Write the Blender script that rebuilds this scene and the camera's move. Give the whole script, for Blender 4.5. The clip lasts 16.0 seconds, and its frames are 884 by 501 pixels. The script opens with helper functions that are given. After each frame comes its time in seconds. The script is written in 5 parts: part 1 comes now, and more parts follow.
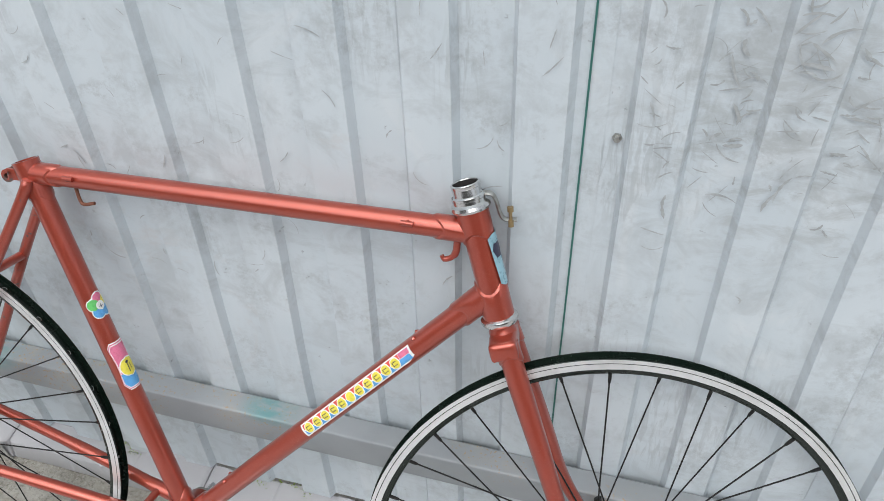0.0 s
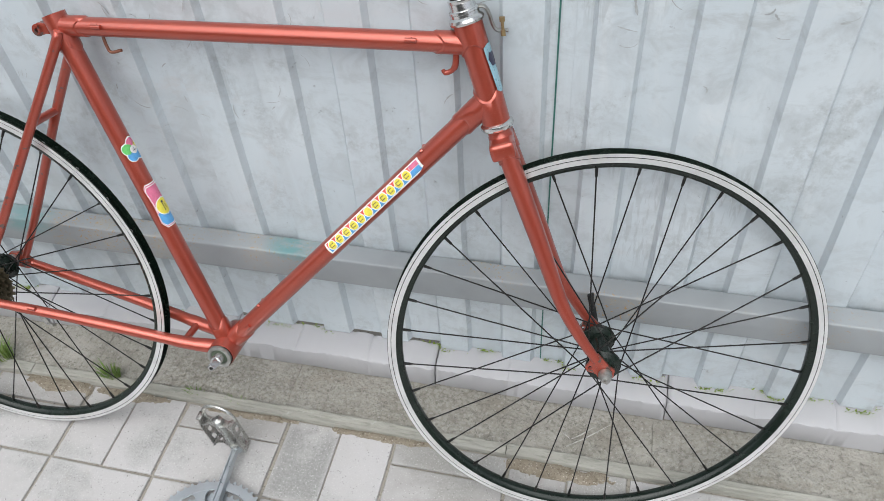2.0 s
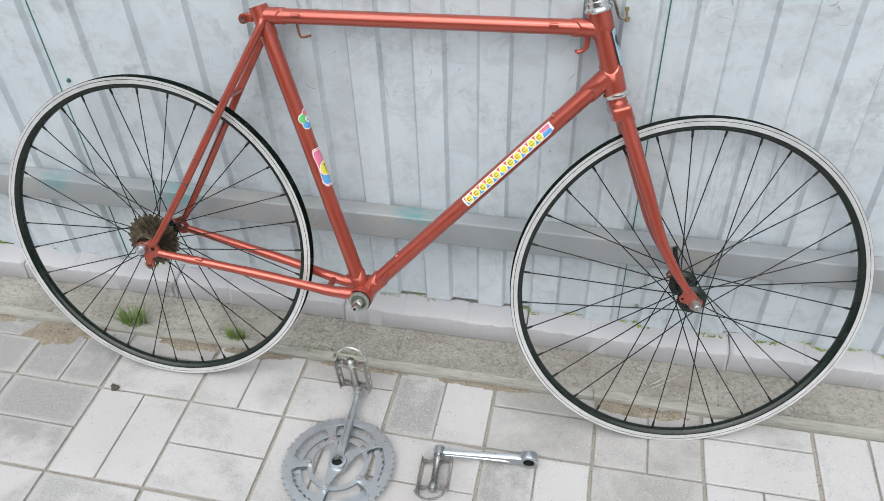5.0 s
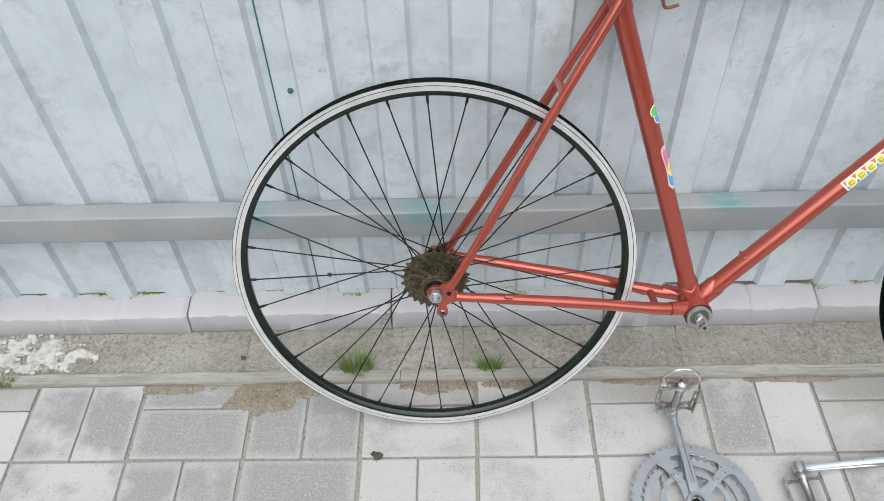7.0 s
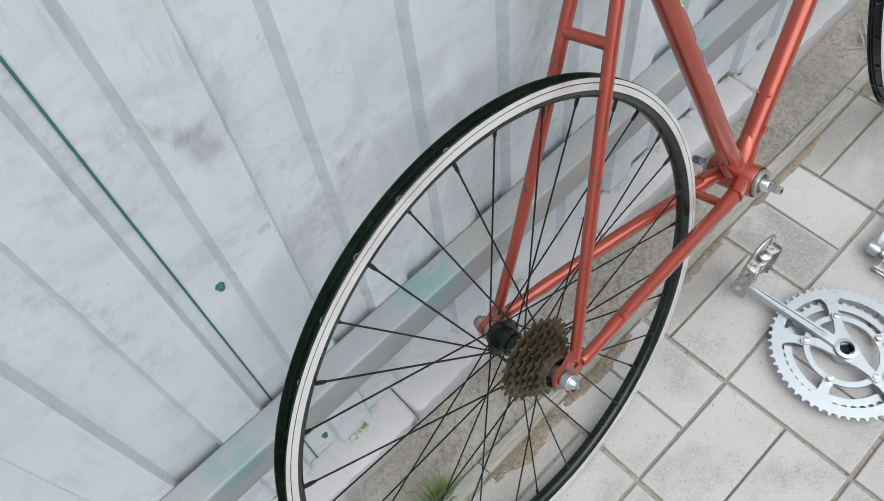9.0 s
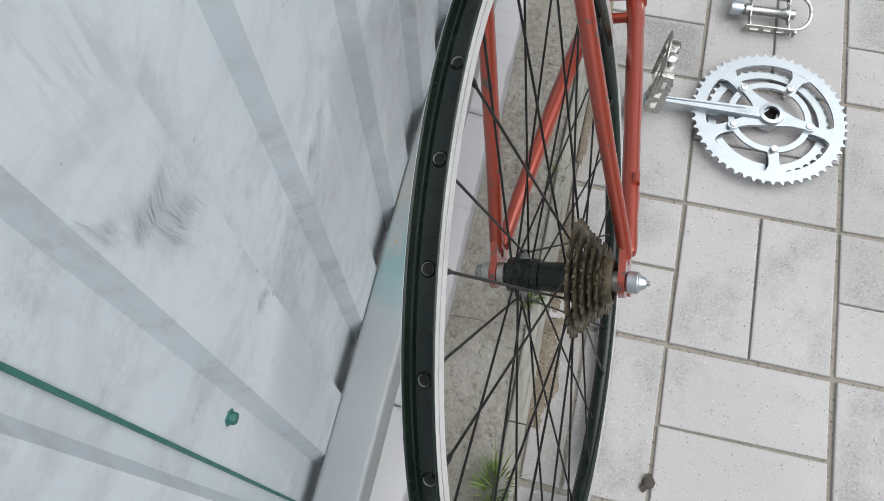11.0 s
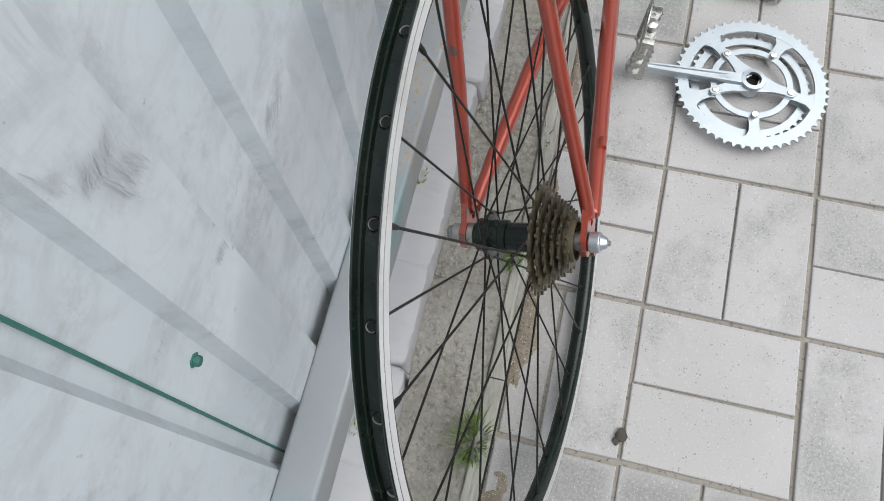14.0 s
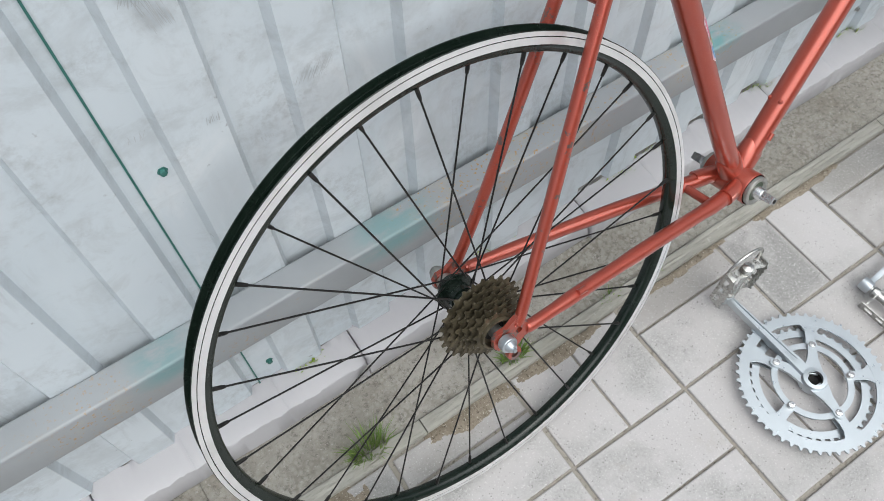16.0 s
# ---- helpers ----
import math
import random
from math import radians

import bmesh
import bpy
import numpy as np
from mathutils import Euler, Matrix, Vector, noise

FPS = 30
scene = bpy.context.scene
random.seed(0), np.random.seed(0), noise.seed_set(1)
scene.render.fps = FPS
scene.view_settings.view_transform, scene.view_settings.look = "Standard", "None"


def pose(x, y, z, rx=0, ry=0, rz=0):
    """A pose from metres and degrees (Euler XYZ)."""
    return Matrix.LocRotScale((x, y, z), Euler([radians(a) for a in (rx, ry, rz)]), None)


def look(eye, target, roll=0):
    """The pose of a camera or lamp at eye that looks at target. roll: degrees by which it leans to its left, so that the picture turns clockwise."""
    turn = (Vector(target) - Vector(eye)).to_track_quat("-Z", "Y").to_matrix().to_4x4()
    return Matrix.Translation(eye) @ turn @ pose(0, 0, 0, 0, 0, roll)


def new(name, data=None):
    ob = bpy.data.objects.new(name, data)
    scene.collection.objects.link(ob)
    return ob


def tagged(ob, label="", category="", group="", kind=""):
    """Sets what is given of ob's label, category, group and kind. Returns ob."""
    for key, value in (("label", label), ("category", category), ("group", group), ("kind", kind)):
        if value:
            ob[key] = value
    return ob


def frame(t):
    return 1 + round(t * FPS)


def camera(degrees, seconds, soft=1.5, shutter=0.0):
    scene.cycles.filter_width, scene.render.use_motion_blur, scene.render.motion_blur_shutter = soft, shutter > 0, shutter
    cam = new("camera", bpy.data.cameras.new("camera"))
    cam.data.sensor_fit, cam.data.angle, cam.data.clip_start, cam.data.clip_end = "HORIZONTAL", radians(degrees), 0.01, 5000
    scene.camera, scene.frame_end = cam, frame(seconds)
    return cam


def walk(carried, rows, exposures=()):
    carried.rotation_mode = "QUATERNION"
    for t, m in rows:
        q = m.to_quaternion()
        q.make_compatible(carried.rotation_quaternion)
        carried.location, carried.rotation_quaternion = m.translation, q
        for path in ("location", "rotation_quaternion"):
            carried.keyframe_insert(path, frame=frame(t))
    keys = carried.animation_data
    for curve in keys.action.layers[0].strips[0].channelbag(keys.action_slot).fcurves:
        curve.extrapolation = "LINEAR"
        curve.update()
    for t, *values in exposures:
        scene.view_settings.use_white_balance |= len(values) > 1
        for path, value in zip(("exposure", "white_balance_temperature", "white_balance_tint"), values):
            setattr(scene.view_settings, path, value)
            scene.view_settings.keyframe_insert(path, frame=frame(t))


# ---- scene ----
# the camera and its walk
cam = camera(59.27, 16.0, soft=0.5)
PATH = [
    (0, (-0.0408, 0.0130, 1.2673), (-0.3365, 0.9475, 0.4133), -2.19),
    (0.5, (-0.0412, 0.0114, 1.2574), (-0.3673, 0.9322, 0.3996), -3.49),
    (1, (-0.0337, -0.0083, 1.2539), (-0.3583, 0.8956, 0.3778), -3.79),
    (1.5, (-0.0249, -0.0756, 1.2508), (-0.3441, 0.7762, 0.3221), -4.30),
    (2, (-0.0234, -0.1668, 1.2513), (-0.2744, 0.6832, 0.3002), -5.13),
    (2.5, (-0.0492, -0.2756, 1.2573), (-0.2499, 0.5911, 0.3093), -3.62),
    (3, (-0.0375, -0.3225, 1.2558), (-0.1926, 0.5610, 0.3149), -2.90),
    (3.2, (-0.0220, -0.3331, 1.2544), (-0.1699, 0.5580, 0.3195), -2.54),
    (5.3, (-0.2951, -0.5580, 1.2875), (-0.5329, 0.3922, 0.4328), -2.46),
    (5.5, (-0.3859, -0.5703, 1.2848), (-0.6329, 0.3803, 0.4331), -2.40),
    (6, (-0.5919, -0.5194, 1.2478), (-0.8944, 0.4122, 0.3930), -1.71),
    (6.5, (-0.7646, -0.3905, 1.2378), (-1.0013, 0.4841, 0.3056), -4.44),
    (7, (-0.9726, -0.3000, 1.2463), (-1.0036, 0.5673, 0.2784), -2.55),
    (7.5, (-1.1519, -0.2057, 1.2137), (-1.0437, 0.6269, 0.2212), -0.69),
    (8, (-1.2402, -0.0253, 1.1703), (-1.0133, 0.7378, 0.1426), -4.81),
    (8.2, (-1.2625, 0.0395, 1.1693), (-0.9906, 0.7577, 0.1204), -6.42),
    (10.3, (-1.2789, 0.4906, 0.9966), (-0.7680, 0.7302, -0.1745), -6.21),
    (10.5, (-1.2753, 0.5082, 0.9804), (-0.7609, 0.6976, -0.1984), -5.25),
    (11, (-1.2773, 0.5218, 0.9608), (-0.7890, 0.6714, -0.2347), -4.34),
    (11.5, (-1.2848, 0.5188, 0.9496), (-0.8348, 0.6585, -0.2620), -4.16),
    (12, (-1.2800, 0.5157, 0.9526), (-0.8366, 0.6536, -0.2617), -5.04),
    (12.5, (-1.2816, 0.5115, 0.9599), (-0.8416, 0.6495, -0.2556), -6.01),
    (13, (-1.2855, 0.5062, 0.9667), (-0.8466, 0.6447, -0.2491), -6.22),
    (13.5, (-1.2857, 0.4927, 0.9806), (-0.8480, 0.6380, -0.2349), -7.07),
    (14, (-1.2861, 0.4780, 0.9875), (-0.8526, 0.6399, -0.2274), -7.35),
    (14.5, (-1.2699, 0.4417, 1.0005), (-0.8597, 0.6663, -0.2125), -8.67),
    (15, (-1.2676, 0.3843, 1.0429), (-0.8660, 0.7243, -0.1459), -8.00),
    (15.5, (-1.2973, 0.2830, 1.0817), (-0.8999, 0.7651, -0.0584), -5.03),
    (16, (-1.2380, 0.1886, 1.0835), (-0.8930, 0.7466, -0.0388), -2.67),
]
walk(cam, [(t, look(eye, target, roll)) for t, eye, target, roll in PATH],
     exposures=[(0.0, -0.04), (1.5, 0.01), (3.0, 0.03), (5.5, 0.10), (8.0, 0.03), (11.0, -0.08), (14.5, -0.07), (16.0, 0.01)])

# ------------------------------------------------------------------ light: a bright overcast day
SUN_HIGH, SUN_ROUND = 61.0, 185.0
world = bpy.data.worlds.new("overcast_sky")
scene.world = world
world.use_nodes = True
wn, wl = world.node_tree.nodes, world.node_tree.links
sky = wn.new("ShaderNodeTexSky")
sky.sky_type = 'NISHITA'
sky.sun_disc = False
sky.sun_elevation, sky.sun_rotation = radians(SUN_HIGH), radians(SUN_ROUND)
sky.air_density, sky.dust_density, sky.ozone_density = 1.0, 3.0, 1.0
wn["Background"].inputs["Strength"].default_value = 0.155
veil = wn.new("ShaderNodeHueSaturation")      # the cloud layer takes most of the blue out of the sky
veil.inputs["Saturation"].default_value = 0.30
wl.new(sky.outputs[0], veil.inputs["Color"])
wl.new(veil.outputs[0], wn["Background"].inputs["Color"])

sun = new("sun", bpy.data.lights.new("sun", 'SUN'))
sun.data.energy, sun.data.angle = 2.4, radians(80)
sun.data.color = (0.96, 1.0, 0.985)
sun.matrix_world = look((-0.35, -1.9, 4.65), (-0.5, 0.5, 0.3))


# ------------------------------------------------------------------ materials
class Mat:
    """A node material under construction: base colour mixed in layers, bump and roughness."""

    def __init__(self, name, rough=0.5, metal=0.0, coat=0.0):
        self.m = bpy.data.materials.new(name)
        self.m.use_nodes = True
        self.n, self.l = self.m.node_tree.nodes, self.m.node_tree.links
        self.b = self.n["Principled BSDF"]
        self.b.inputs["Roughness"].default_value = rough
        self.b.inputs["Metallic"].default_value = metal
        self.b.inputs["Coat Weight"].default_value = coat
        self.b.inputs["Coat Roughness"].default_value = 0.07
        self.co = self.n.new("ShaderNodeTexCoord").outputs["Object"]
        self.geo = None
        self.normal = None

    def world_place(self):
        if self.geo is None:
            self.geo = self.n.new("ShaderNodeNewGeometry").outputs["Position"]
        return self.geo

    def stretch(self, sx, sy, sz, src=None):
        mp = self.n.new("ShaderNodeMapping")
        mp.inputs["Scale"].default_value = (sx, sy, sz)
        self.l.new(src or self.co, mp.inputs[0])
        return mp.outputs[0]

    def noise(self, scale, detail=4, rough=0.55, src=None, warp=0.0):
        t = self.n.new("ShaderNodeTexNoise")
        t.inputs["Scale"].default_value, t.inputs["Detail"].default_value = scale, detail
        t.inputs["Roughness"].default_value, t.inputs["Distortion"].default_value = rough, warp
        self.l.new(src or self.co, t.inputs["Vector"])
        return t.outputs["Fac"]

    def cells(self, scale, src=None, feature='F1', out="Distance"):
        t = self.n.new("ShaderNodeTexVoronoi")
        t.feature = feature
        t.inputs["Scale"].default_value = scale
        self.l.new(src or self.co, t.inputs["Vector"])
        return t.outputs[out]

    def ramp(self, fac, a, b, lo=0.0, hi=1.0):
        r = self.n.new("ShaderNodeMapRange")
        r.inputs[1].default_value, r.inputs[2].default_value = a, b
        r.inputs[3].default_value, r.inputs[4].default_value = lo, hi
        self.l.new(fac, r.inputs[0])
        return r.outputs[0]

    def mix(self, a, b, fac):
        x = self.n.new("ShaderNodeMix")
        x.data_type = 'RGBA'
        for slot, v in ((6, a), (7, b)):
            if isinstance(v, tuple):
                x.inputs[slot].default_value = (*v, 1)
            else:
                self.l.new(v, x.inputs[slot])
        if isinstance(fac, float):
            x.inputs[0].default_value = fac
        else:
            self.l.new(fac, x.inputs[0])
        return x.outputs[2]

    def times(self, a, b):
        x = self.n.new("ShaderNodeMath")
        x.operation = 'MULTIPLY'
        for i, v in enumerate((a, b)):
            if isinstance(v, float):
                x.inputs[i].default_value = v
            else:
                self.l.new(v, x.inputs[i])
        return x.outputs[0]

    def random(self):
        return self.n.new("ShaderNodeObjectInfo").outputs["Random"]

    def color(self, c):
        if isinstance(c, tuple):
            self.b.inputs["Base Color"].default_value = (*c, 1)
        else:
            self.l.new(c, self.b.inputs["Base Color"])
        return self

    def rough(self, sock):
        self.l.new(sock, self.b.inputs["Roughness"])
        return self

    def bump(self, height, depth, strength=1.0):
        x = self.n.new("ShaderNodeBump")
        x.inputs["Strength"].default_value, x.inputs["Distance"].default_value = strength, depth
        self.l.new(height, x.inputs["Height"])
        if self.normal is not None:
            self.l.new(self.normal, x.inputs["Normal"])
        self.normal = x.outputs[0]
        self.l.new(self.normal, self.b.inputs["Normal"])
        return self


def plain(name, color, rough=0.5, metal=0.0, wear=None, scale=60, coat=0.0, sheen=0.5):
    """A worn one-colour surface: grime in blotches and a fine grain."""
    m = Mat(name, rough, metal, coat)
    wear = wear or tuple(0.72 * c for c in color)
    m.b.inputs["Specular IOR Level"].default_value = sheen
    c = m.mix(color, wear, m.ramp(m.noise(scale), 0.45, 0.72, 0, 0.8))
    m.color(c)
    m.rough(m.ramp(m.noise(scale * 3), 0.3, 0.7, max(rough - 0.08, 0.05), rough + 0.1))
    m.bump(m.noise(scale * 8), 0.0002, 0.3)
    return m.m


def fence_paint():
    m = Mat("grey_primer_on_steel_sheet", 0.5)
    m.b.inputs["Specular IOR Level"].default_value = 0.3
    p = m.world_place()
    c = m.mix((0.490, 0.545, 0.586), (0.562, 0.608, 0.642), m.ramp(m.noise(3.0, 4, src=p), 0.35, 0.65))
    streak = m.noise(9, 5, 0.65, src=m.stretch(1.0, 1.0, 0.18, p), warp=0.6)
    c = m.mix(c, (0.425, 0.455, 0.475), m.ramp(streak, 0.52, 0.74, 0, 0.55))
    smear = m.noise(13, 6, 0.72, src=m.stretch(1.1, 1.0, 0.8, p), warp=0.5)
    c = m.mix(c, (0.38, 0.405, 0.42), m.ramp(smear, 0.57, 0.70, 0, 0.45))
    pale = m.noise(7, 6, 0.7, src=m.stretch(1.0, 1.0, 0.6, p), warp=0.9)
    c = m.mix(c, (0.62, 0.645, 0.665), m.ramp(pale, 0.55, 0.70, 0, 0.6))
    rusty = m.noise(5, 6, 0.7, src=p, warp=0.8)
    c = m.mix(c, (0.47, 0.40, 0.37), m.ramp(rusty, 0.62, 0.76, 0, 0.45))
    # dirty hand-sized blotches, each full of fine grit
    blot = m.ramp(m.noise(8, 5, 0.65, src=p, warp=0.6), 0.50, 0.62)
    grit = m.ramp(m.noise(60, 6, 0.8, src=p), 0.44, 0.62)
    c = m.mix(c, (0.33, 0.345, 0.355), m.times(m.times(blot, grit), 0.55))
    # rubbed marks: close fine strokes in patches
    rub = m.ramp(m.noise(1.0, 3, 0.6, src=m.stretch(150, 1.0, 20, p), warp=0.8), 0.48, 0.60)
    where = m.ramp(m.noise(6.5, 3, 0.5, src=m.stretch(1.3, 1.0, 0.8, p)), 0.58, 0.68)
    c = m.mix(c, (0.27, 0.285, 0.295), m.times(m.times(rub, where), 0.32))
    wipe = m.noise(16, 6, 0.7, src=m.stretch(0.8, 1.0, 1.1, p), warp=0.7)
    c = m.mix(c, (0.40, 0.43, 0.45), m.ramp(wipe, 0.50, 0.64, 0, 0.5))
    # a soiled, much-touched stretch of the sheet
    at = m.n.new("ShaderNodeMapping")
    at.vector_type = 'TEXTURE'
    at.inputs["Location"].default_value, at.inputs["Scale"].default_value = (0.11, 0.66, 0.87), (0.24, 1.0, 0.20)
    m.l.new(p, at.inputs[0])
    size = m.n.new("ShaderNodeVectorMath")
    size.operation = 'LENGTH'
    m.l.new(at.outputs[0], size.inputs[0])
    smear = m.times(m.ramp(size.outputs["Value"], 1.0, 0.45), m.ramp(m.noise(26, 7, 0.72, src=m.stretch(0.55, 1.0, 1.2, p), warp=0.8), 0.46, 0.60))
    c = m.mix(c, (0.36, 0.375, 0.38), m.times(smear, 0.6))
    chip = m.noise(60, 5, 0.65, src=p)
    c = m.mix(c, (0.22, 0.23, 0.24), m.ramp(chip, 0.68, 0.73, 0, 0.6))
    m.color(c)
    m.rough(m.ramp(streak, 0.3, 0.8, 0.46, 0.68))
    m.bump(m.noise(14, 4, src=m.stretch(2.5, 1, 0.6, p)), 0.0014, 0.5)
    m.bump(m.noise(260, 3, src=p), 0.0002, 0.3)
    return m.m


def rail_paint(name, base, rust, sprayed=()):
    m = Mat(name, 0.45)
    p = m.world_place()
    c = m.mix(base, tuple(0.82 * v for v in base), m.ramp(m.noise(7, 5, src=p), 0.4, 0.7))
    patch = m.ramp(m.noise(5.5, 3, 0.5, src=p), 0.52, 0.66, 0, 0.9 * rust)
    speck = m.ramp(m.noise(210, 3, 0.6, src=p), 0.60, 0.66)
    c = m.mix(c, (0.36, 0.20, 0.06), m.times(patch, speck))
    c = m.mix(c, (0.42, 0.37, 0.27), m.times(patch, m.ramp(m.noise(28, 4, 0.6, src=p), 0.50, 0.68, 0, 0.35)))
    for x, z, w, h in sprayed:
        # soft teal overspray round one place
        at = m.n.new("ShaderNodeMapping")
        at.vector_type = 'TEXTURE'
        at.inputs["Location"].default_value, at.inputs["Scale"].default_value = (x, 0.635, z), (w, 0.045, h)
        m.l.new(p, at.inputs[0])
        size = m.n.new("ShaderNodeVectorMath")
        size.operation = 'LENGTH'
        m.l.new(at.outputs[0], size.inputs[0])
        core = m.ramp(size.outputs["Value"], 1.0, 0.25)
        c = m.mix(c, (0.12, 0.26, 0.27), m.times(m.times(core, m.ramp(m.noise(38, 6, 0.7, src=m.stretch(0.5, 1.0, 1.0, p)), 0.34, 0.54)), 0.95))
    m.color(c)
    m.bump(m.noise(40, 4, src=p), 0.0007, 0.4)
    return m.m


def frame_paint(name="copper_red_bicycle_enamel", chipped=0.74):
    m = Mat(name, 0.36, 0.58, 0.9)
    c = m.mix((0.405, 0.068, 0.040), (0.335, 0.050, 0.030), m.noise(9, 3))
    fleck = m.noise(900, 2)
    c = m.mix(c, (0.60, 0.22, 0.13), m.ramp(fleck, 0.55, 0.75, 0, 0.35))
    chips = m.noise(75, 5, 0.7)
    c = m.mix(c, (0.11, 0.085, 0.075), m.ramp(chips, chipped, chipped + 0.035, 0, 0.9))
    m.color(c)
    m.rough(m.ramp(m.noise(40), 0.3, 0.75, 0.28, 0.38))
    m.bump(m.noise(60, 3), 0.0002, 0.12)
    return m.m


def tile_concrete(name, worn_from, worn_to, soil, bared=1.0):
    """Pressed pavers; worn_from and worn_to say how far the pale skin is gone, soil how much dirt lies on it."""
    m = Mat(name, 0.85)
    p = m.world_place()
    tone = m.random()
    film = m.mix((0.427, 0.413, 0.416), (0.497, 0.483, 0.487), m.noise(11, 5, src=p))
    film = m.mix(film, (0.385, 0.368, 0.358), m.ramp(m.noise(1.6, 4, 0.6, src=p), 0.48, 0.66, 0, 0.6))
    worn = m.mix(tuple(bared * v for v in (0.285, 0.282, 0.276)), tuple(bared * v for v in (0.40, 0.395, 0.388)), m.ramp(m.noise(260, 5, 0.75, src=p), 0.38, 0.62))
    # the pale skin is worn off in the middle of a paver and lasts along its edges
    box = m.n.new("ShaderNodeTexCoord").outputs["Generated"]
    xyz = m.n.new("ShaderNodeSeparateXYZ")
    m.l.new(box, xyz.inputs[0])
    rims = [m.ramp(xyz.outputs[i], a, b, 0.0, 1.0) for i in (0, 1) for a, b in ((0.0, 0.14), (1.0, 0.86))]
    inner = m.times(m.times(rims[0], rims[1]), m.times(rims[2], rims[3]))
    shift = m.n.new("ShaderNodeMath")
    shift.operation = 'ADD'
    m.l.new(m.noise(5.5, 7, 0.66, src=p), shift.inputs[0])
    m.l.new(m.ramp(tone, 0.0, 1.0, worn_from, worn_to), shift.inputs[1])
    wear = m.times(m.ramp(shift.outputs[0], 0.47, 0.60), m.ramp(inner, 0.0, 0.8, 0.45, 1.0))
    c = m.mix(film, worn, wear)
    c = m.mix(c, (0.36, 0.33, 0.285), m.ramp(m.noise(14, 6, 0.7, src=p), 0.60, 0.78, 0, 0.5))
    c = m.mix(c, (0.250, 0.238, 0.218), m.ramp(m.noise(7, 6, 0.7, src=p, warp=0.4), 0.30, 0.62, 0.25 * soil, soil))
    # open pores and dark grains, some large, many fine
    for scale, reach, dark in ((85, 0.14, 0.7), (210, 0.28, 0.7)):
        pore = m.ramp(m.cells(scale, p), reach, reach * 0.55)
        some = m.ramp(m.noise(scale * 0.23, 3, 0.6, src=p), 0.50, 0.60)
        c = m.mix(c, (0.17, 0.165, 0.155), m.times(m.times(pore, some), dark))
    c = m.mix(c, (0.62, 0.61, 0.60), m.ramp(m.noise(380, 2, 0.5, src=p), 0.62, 0.70, 0, 0.5))
    m.color(c)
    m.bump(m.noise(300, 4, 0.7, src=p), 0.0006, 0.6)
    m.bump(m.noise(30, 4, src=p), 0.0012, 0.3)
    return m.m


def strip_concrete():
    m = Mat("weathered_cast_concrete", 0.92)
    p = m.world_place()
    c = m.mix((0.335, 0.318, 0.280), (0.465, 0.446, 0.404), m.ramp(m.noise(8, 6, 0.65, src=p), 0.35, 0.65))
    c = m.mix(c, (0.27, 0.240, 0.190), m.ramp(m.noise(14, 6, 0.72, src=m.stretch(0.6, 1.0, 1.0, p)), 0.50, 0.72, 0, 0.7))
    # stones of the aggregate, pale, in soil
    stone = m.cells(135, p)
    bare = m.ramp(m.noise(6, 4, 0.6, src=p), 0.42, 0.60)
    c = m.mix(c, (0.53, 0.515, 0.475), m.times(m.ramp(stone, 0.42, 0.22), m.ramp(m.noise(45, 3, 0.6, src=p), 0.46, 0.62, 0, 0.40)))
    c = m.mix(c, (0.215, 0.195, 0.155), m.times(m.ramp(stone, 0.50, 0.75, 0, 0.55), bare))
    c = m.mix(c, (0.17, 0.160, 0.135), m.ramp(m.noise(95, 7, 0.80, src=p), 0.52, 0.63, 0, 0.75))
    c = m.mix(c, (0.52, 0.505, 0.465), m.ramp(m.noise(34, 6, 0.75, src=m.stretch(0.5, 1.0, 1.0, p)), 0.55, 0.70, 0, 0.5))
    c = m.mix(c, (0.60, 0.585, 0.555), m.ramp(m.noise(230, 3, 0.6, src=p), 0.62, 0.70, 0, 0.5))
    m.color(c)
    m.bump(m.ramp(stone, 0.1, 0.7, 1.0, 0.0), 0.003, 0.45)
    m.bump(m.noise(130, 6, 0.8, src=p), 0.006, 1.0)
    return m.m


def edging():
    m = Mat("weathered_grey_edging", 0.9)
    p = m.world_place()
    c = m.mix((0.265, 0.260, 0.228), (0.385, 0.375, 0.34), m.ramp(m.noise(22, 6, 0.7, src=m.stretch(0.25, 1.0, 1.0, p)), 0.35, 0.65))
    c = m.mix(c, (0.20, 0.20, 0.17), m.ramp(m.noise(120, 5, 0.7, src=m.stretch(0.2, 1.0, 1.0, p)), 0.54, 0.68, 0, 0.7))
    c = m.mix(c, (0.50, 0.495, 0.47), m.ramp(m.noise(60, 5, 0.7, src=p), 0.62, 0.72, 0, 0.5))
    m.color(c)
    m.bump(m.noise(160, 5, 0.75, src=m.stretch(0.3, 1.0, 1.0, p)), 0.003, 0.8)
    return m.m


def sand():
    m = Mat("brown_washed_sand", 0.95)
    p = m.world_place()
    c = m.mix((0.215, 0.180, 0.135), (0.305, 0.262, 0.205), m.ramp(m.noise(40, 5, 0.7, src=p), 0.35, 0.65))
    c = m.mix(c, (0.10, 0.082, 0.06), m.ramp(m.noise(260, 4, 0.7, src=p), 0.55, 0.66))
    c = m.mix(c, (0.60, 0.57, 0.51), m.ramp(m.noise(330, 3, 0.6, src=p), 0.60, 0.68, 0, 0.8))
    m.color(c)
    m.bump(m.noise(300, 5, 0.8, src=p), 0.003, 0.9)
    return m.m


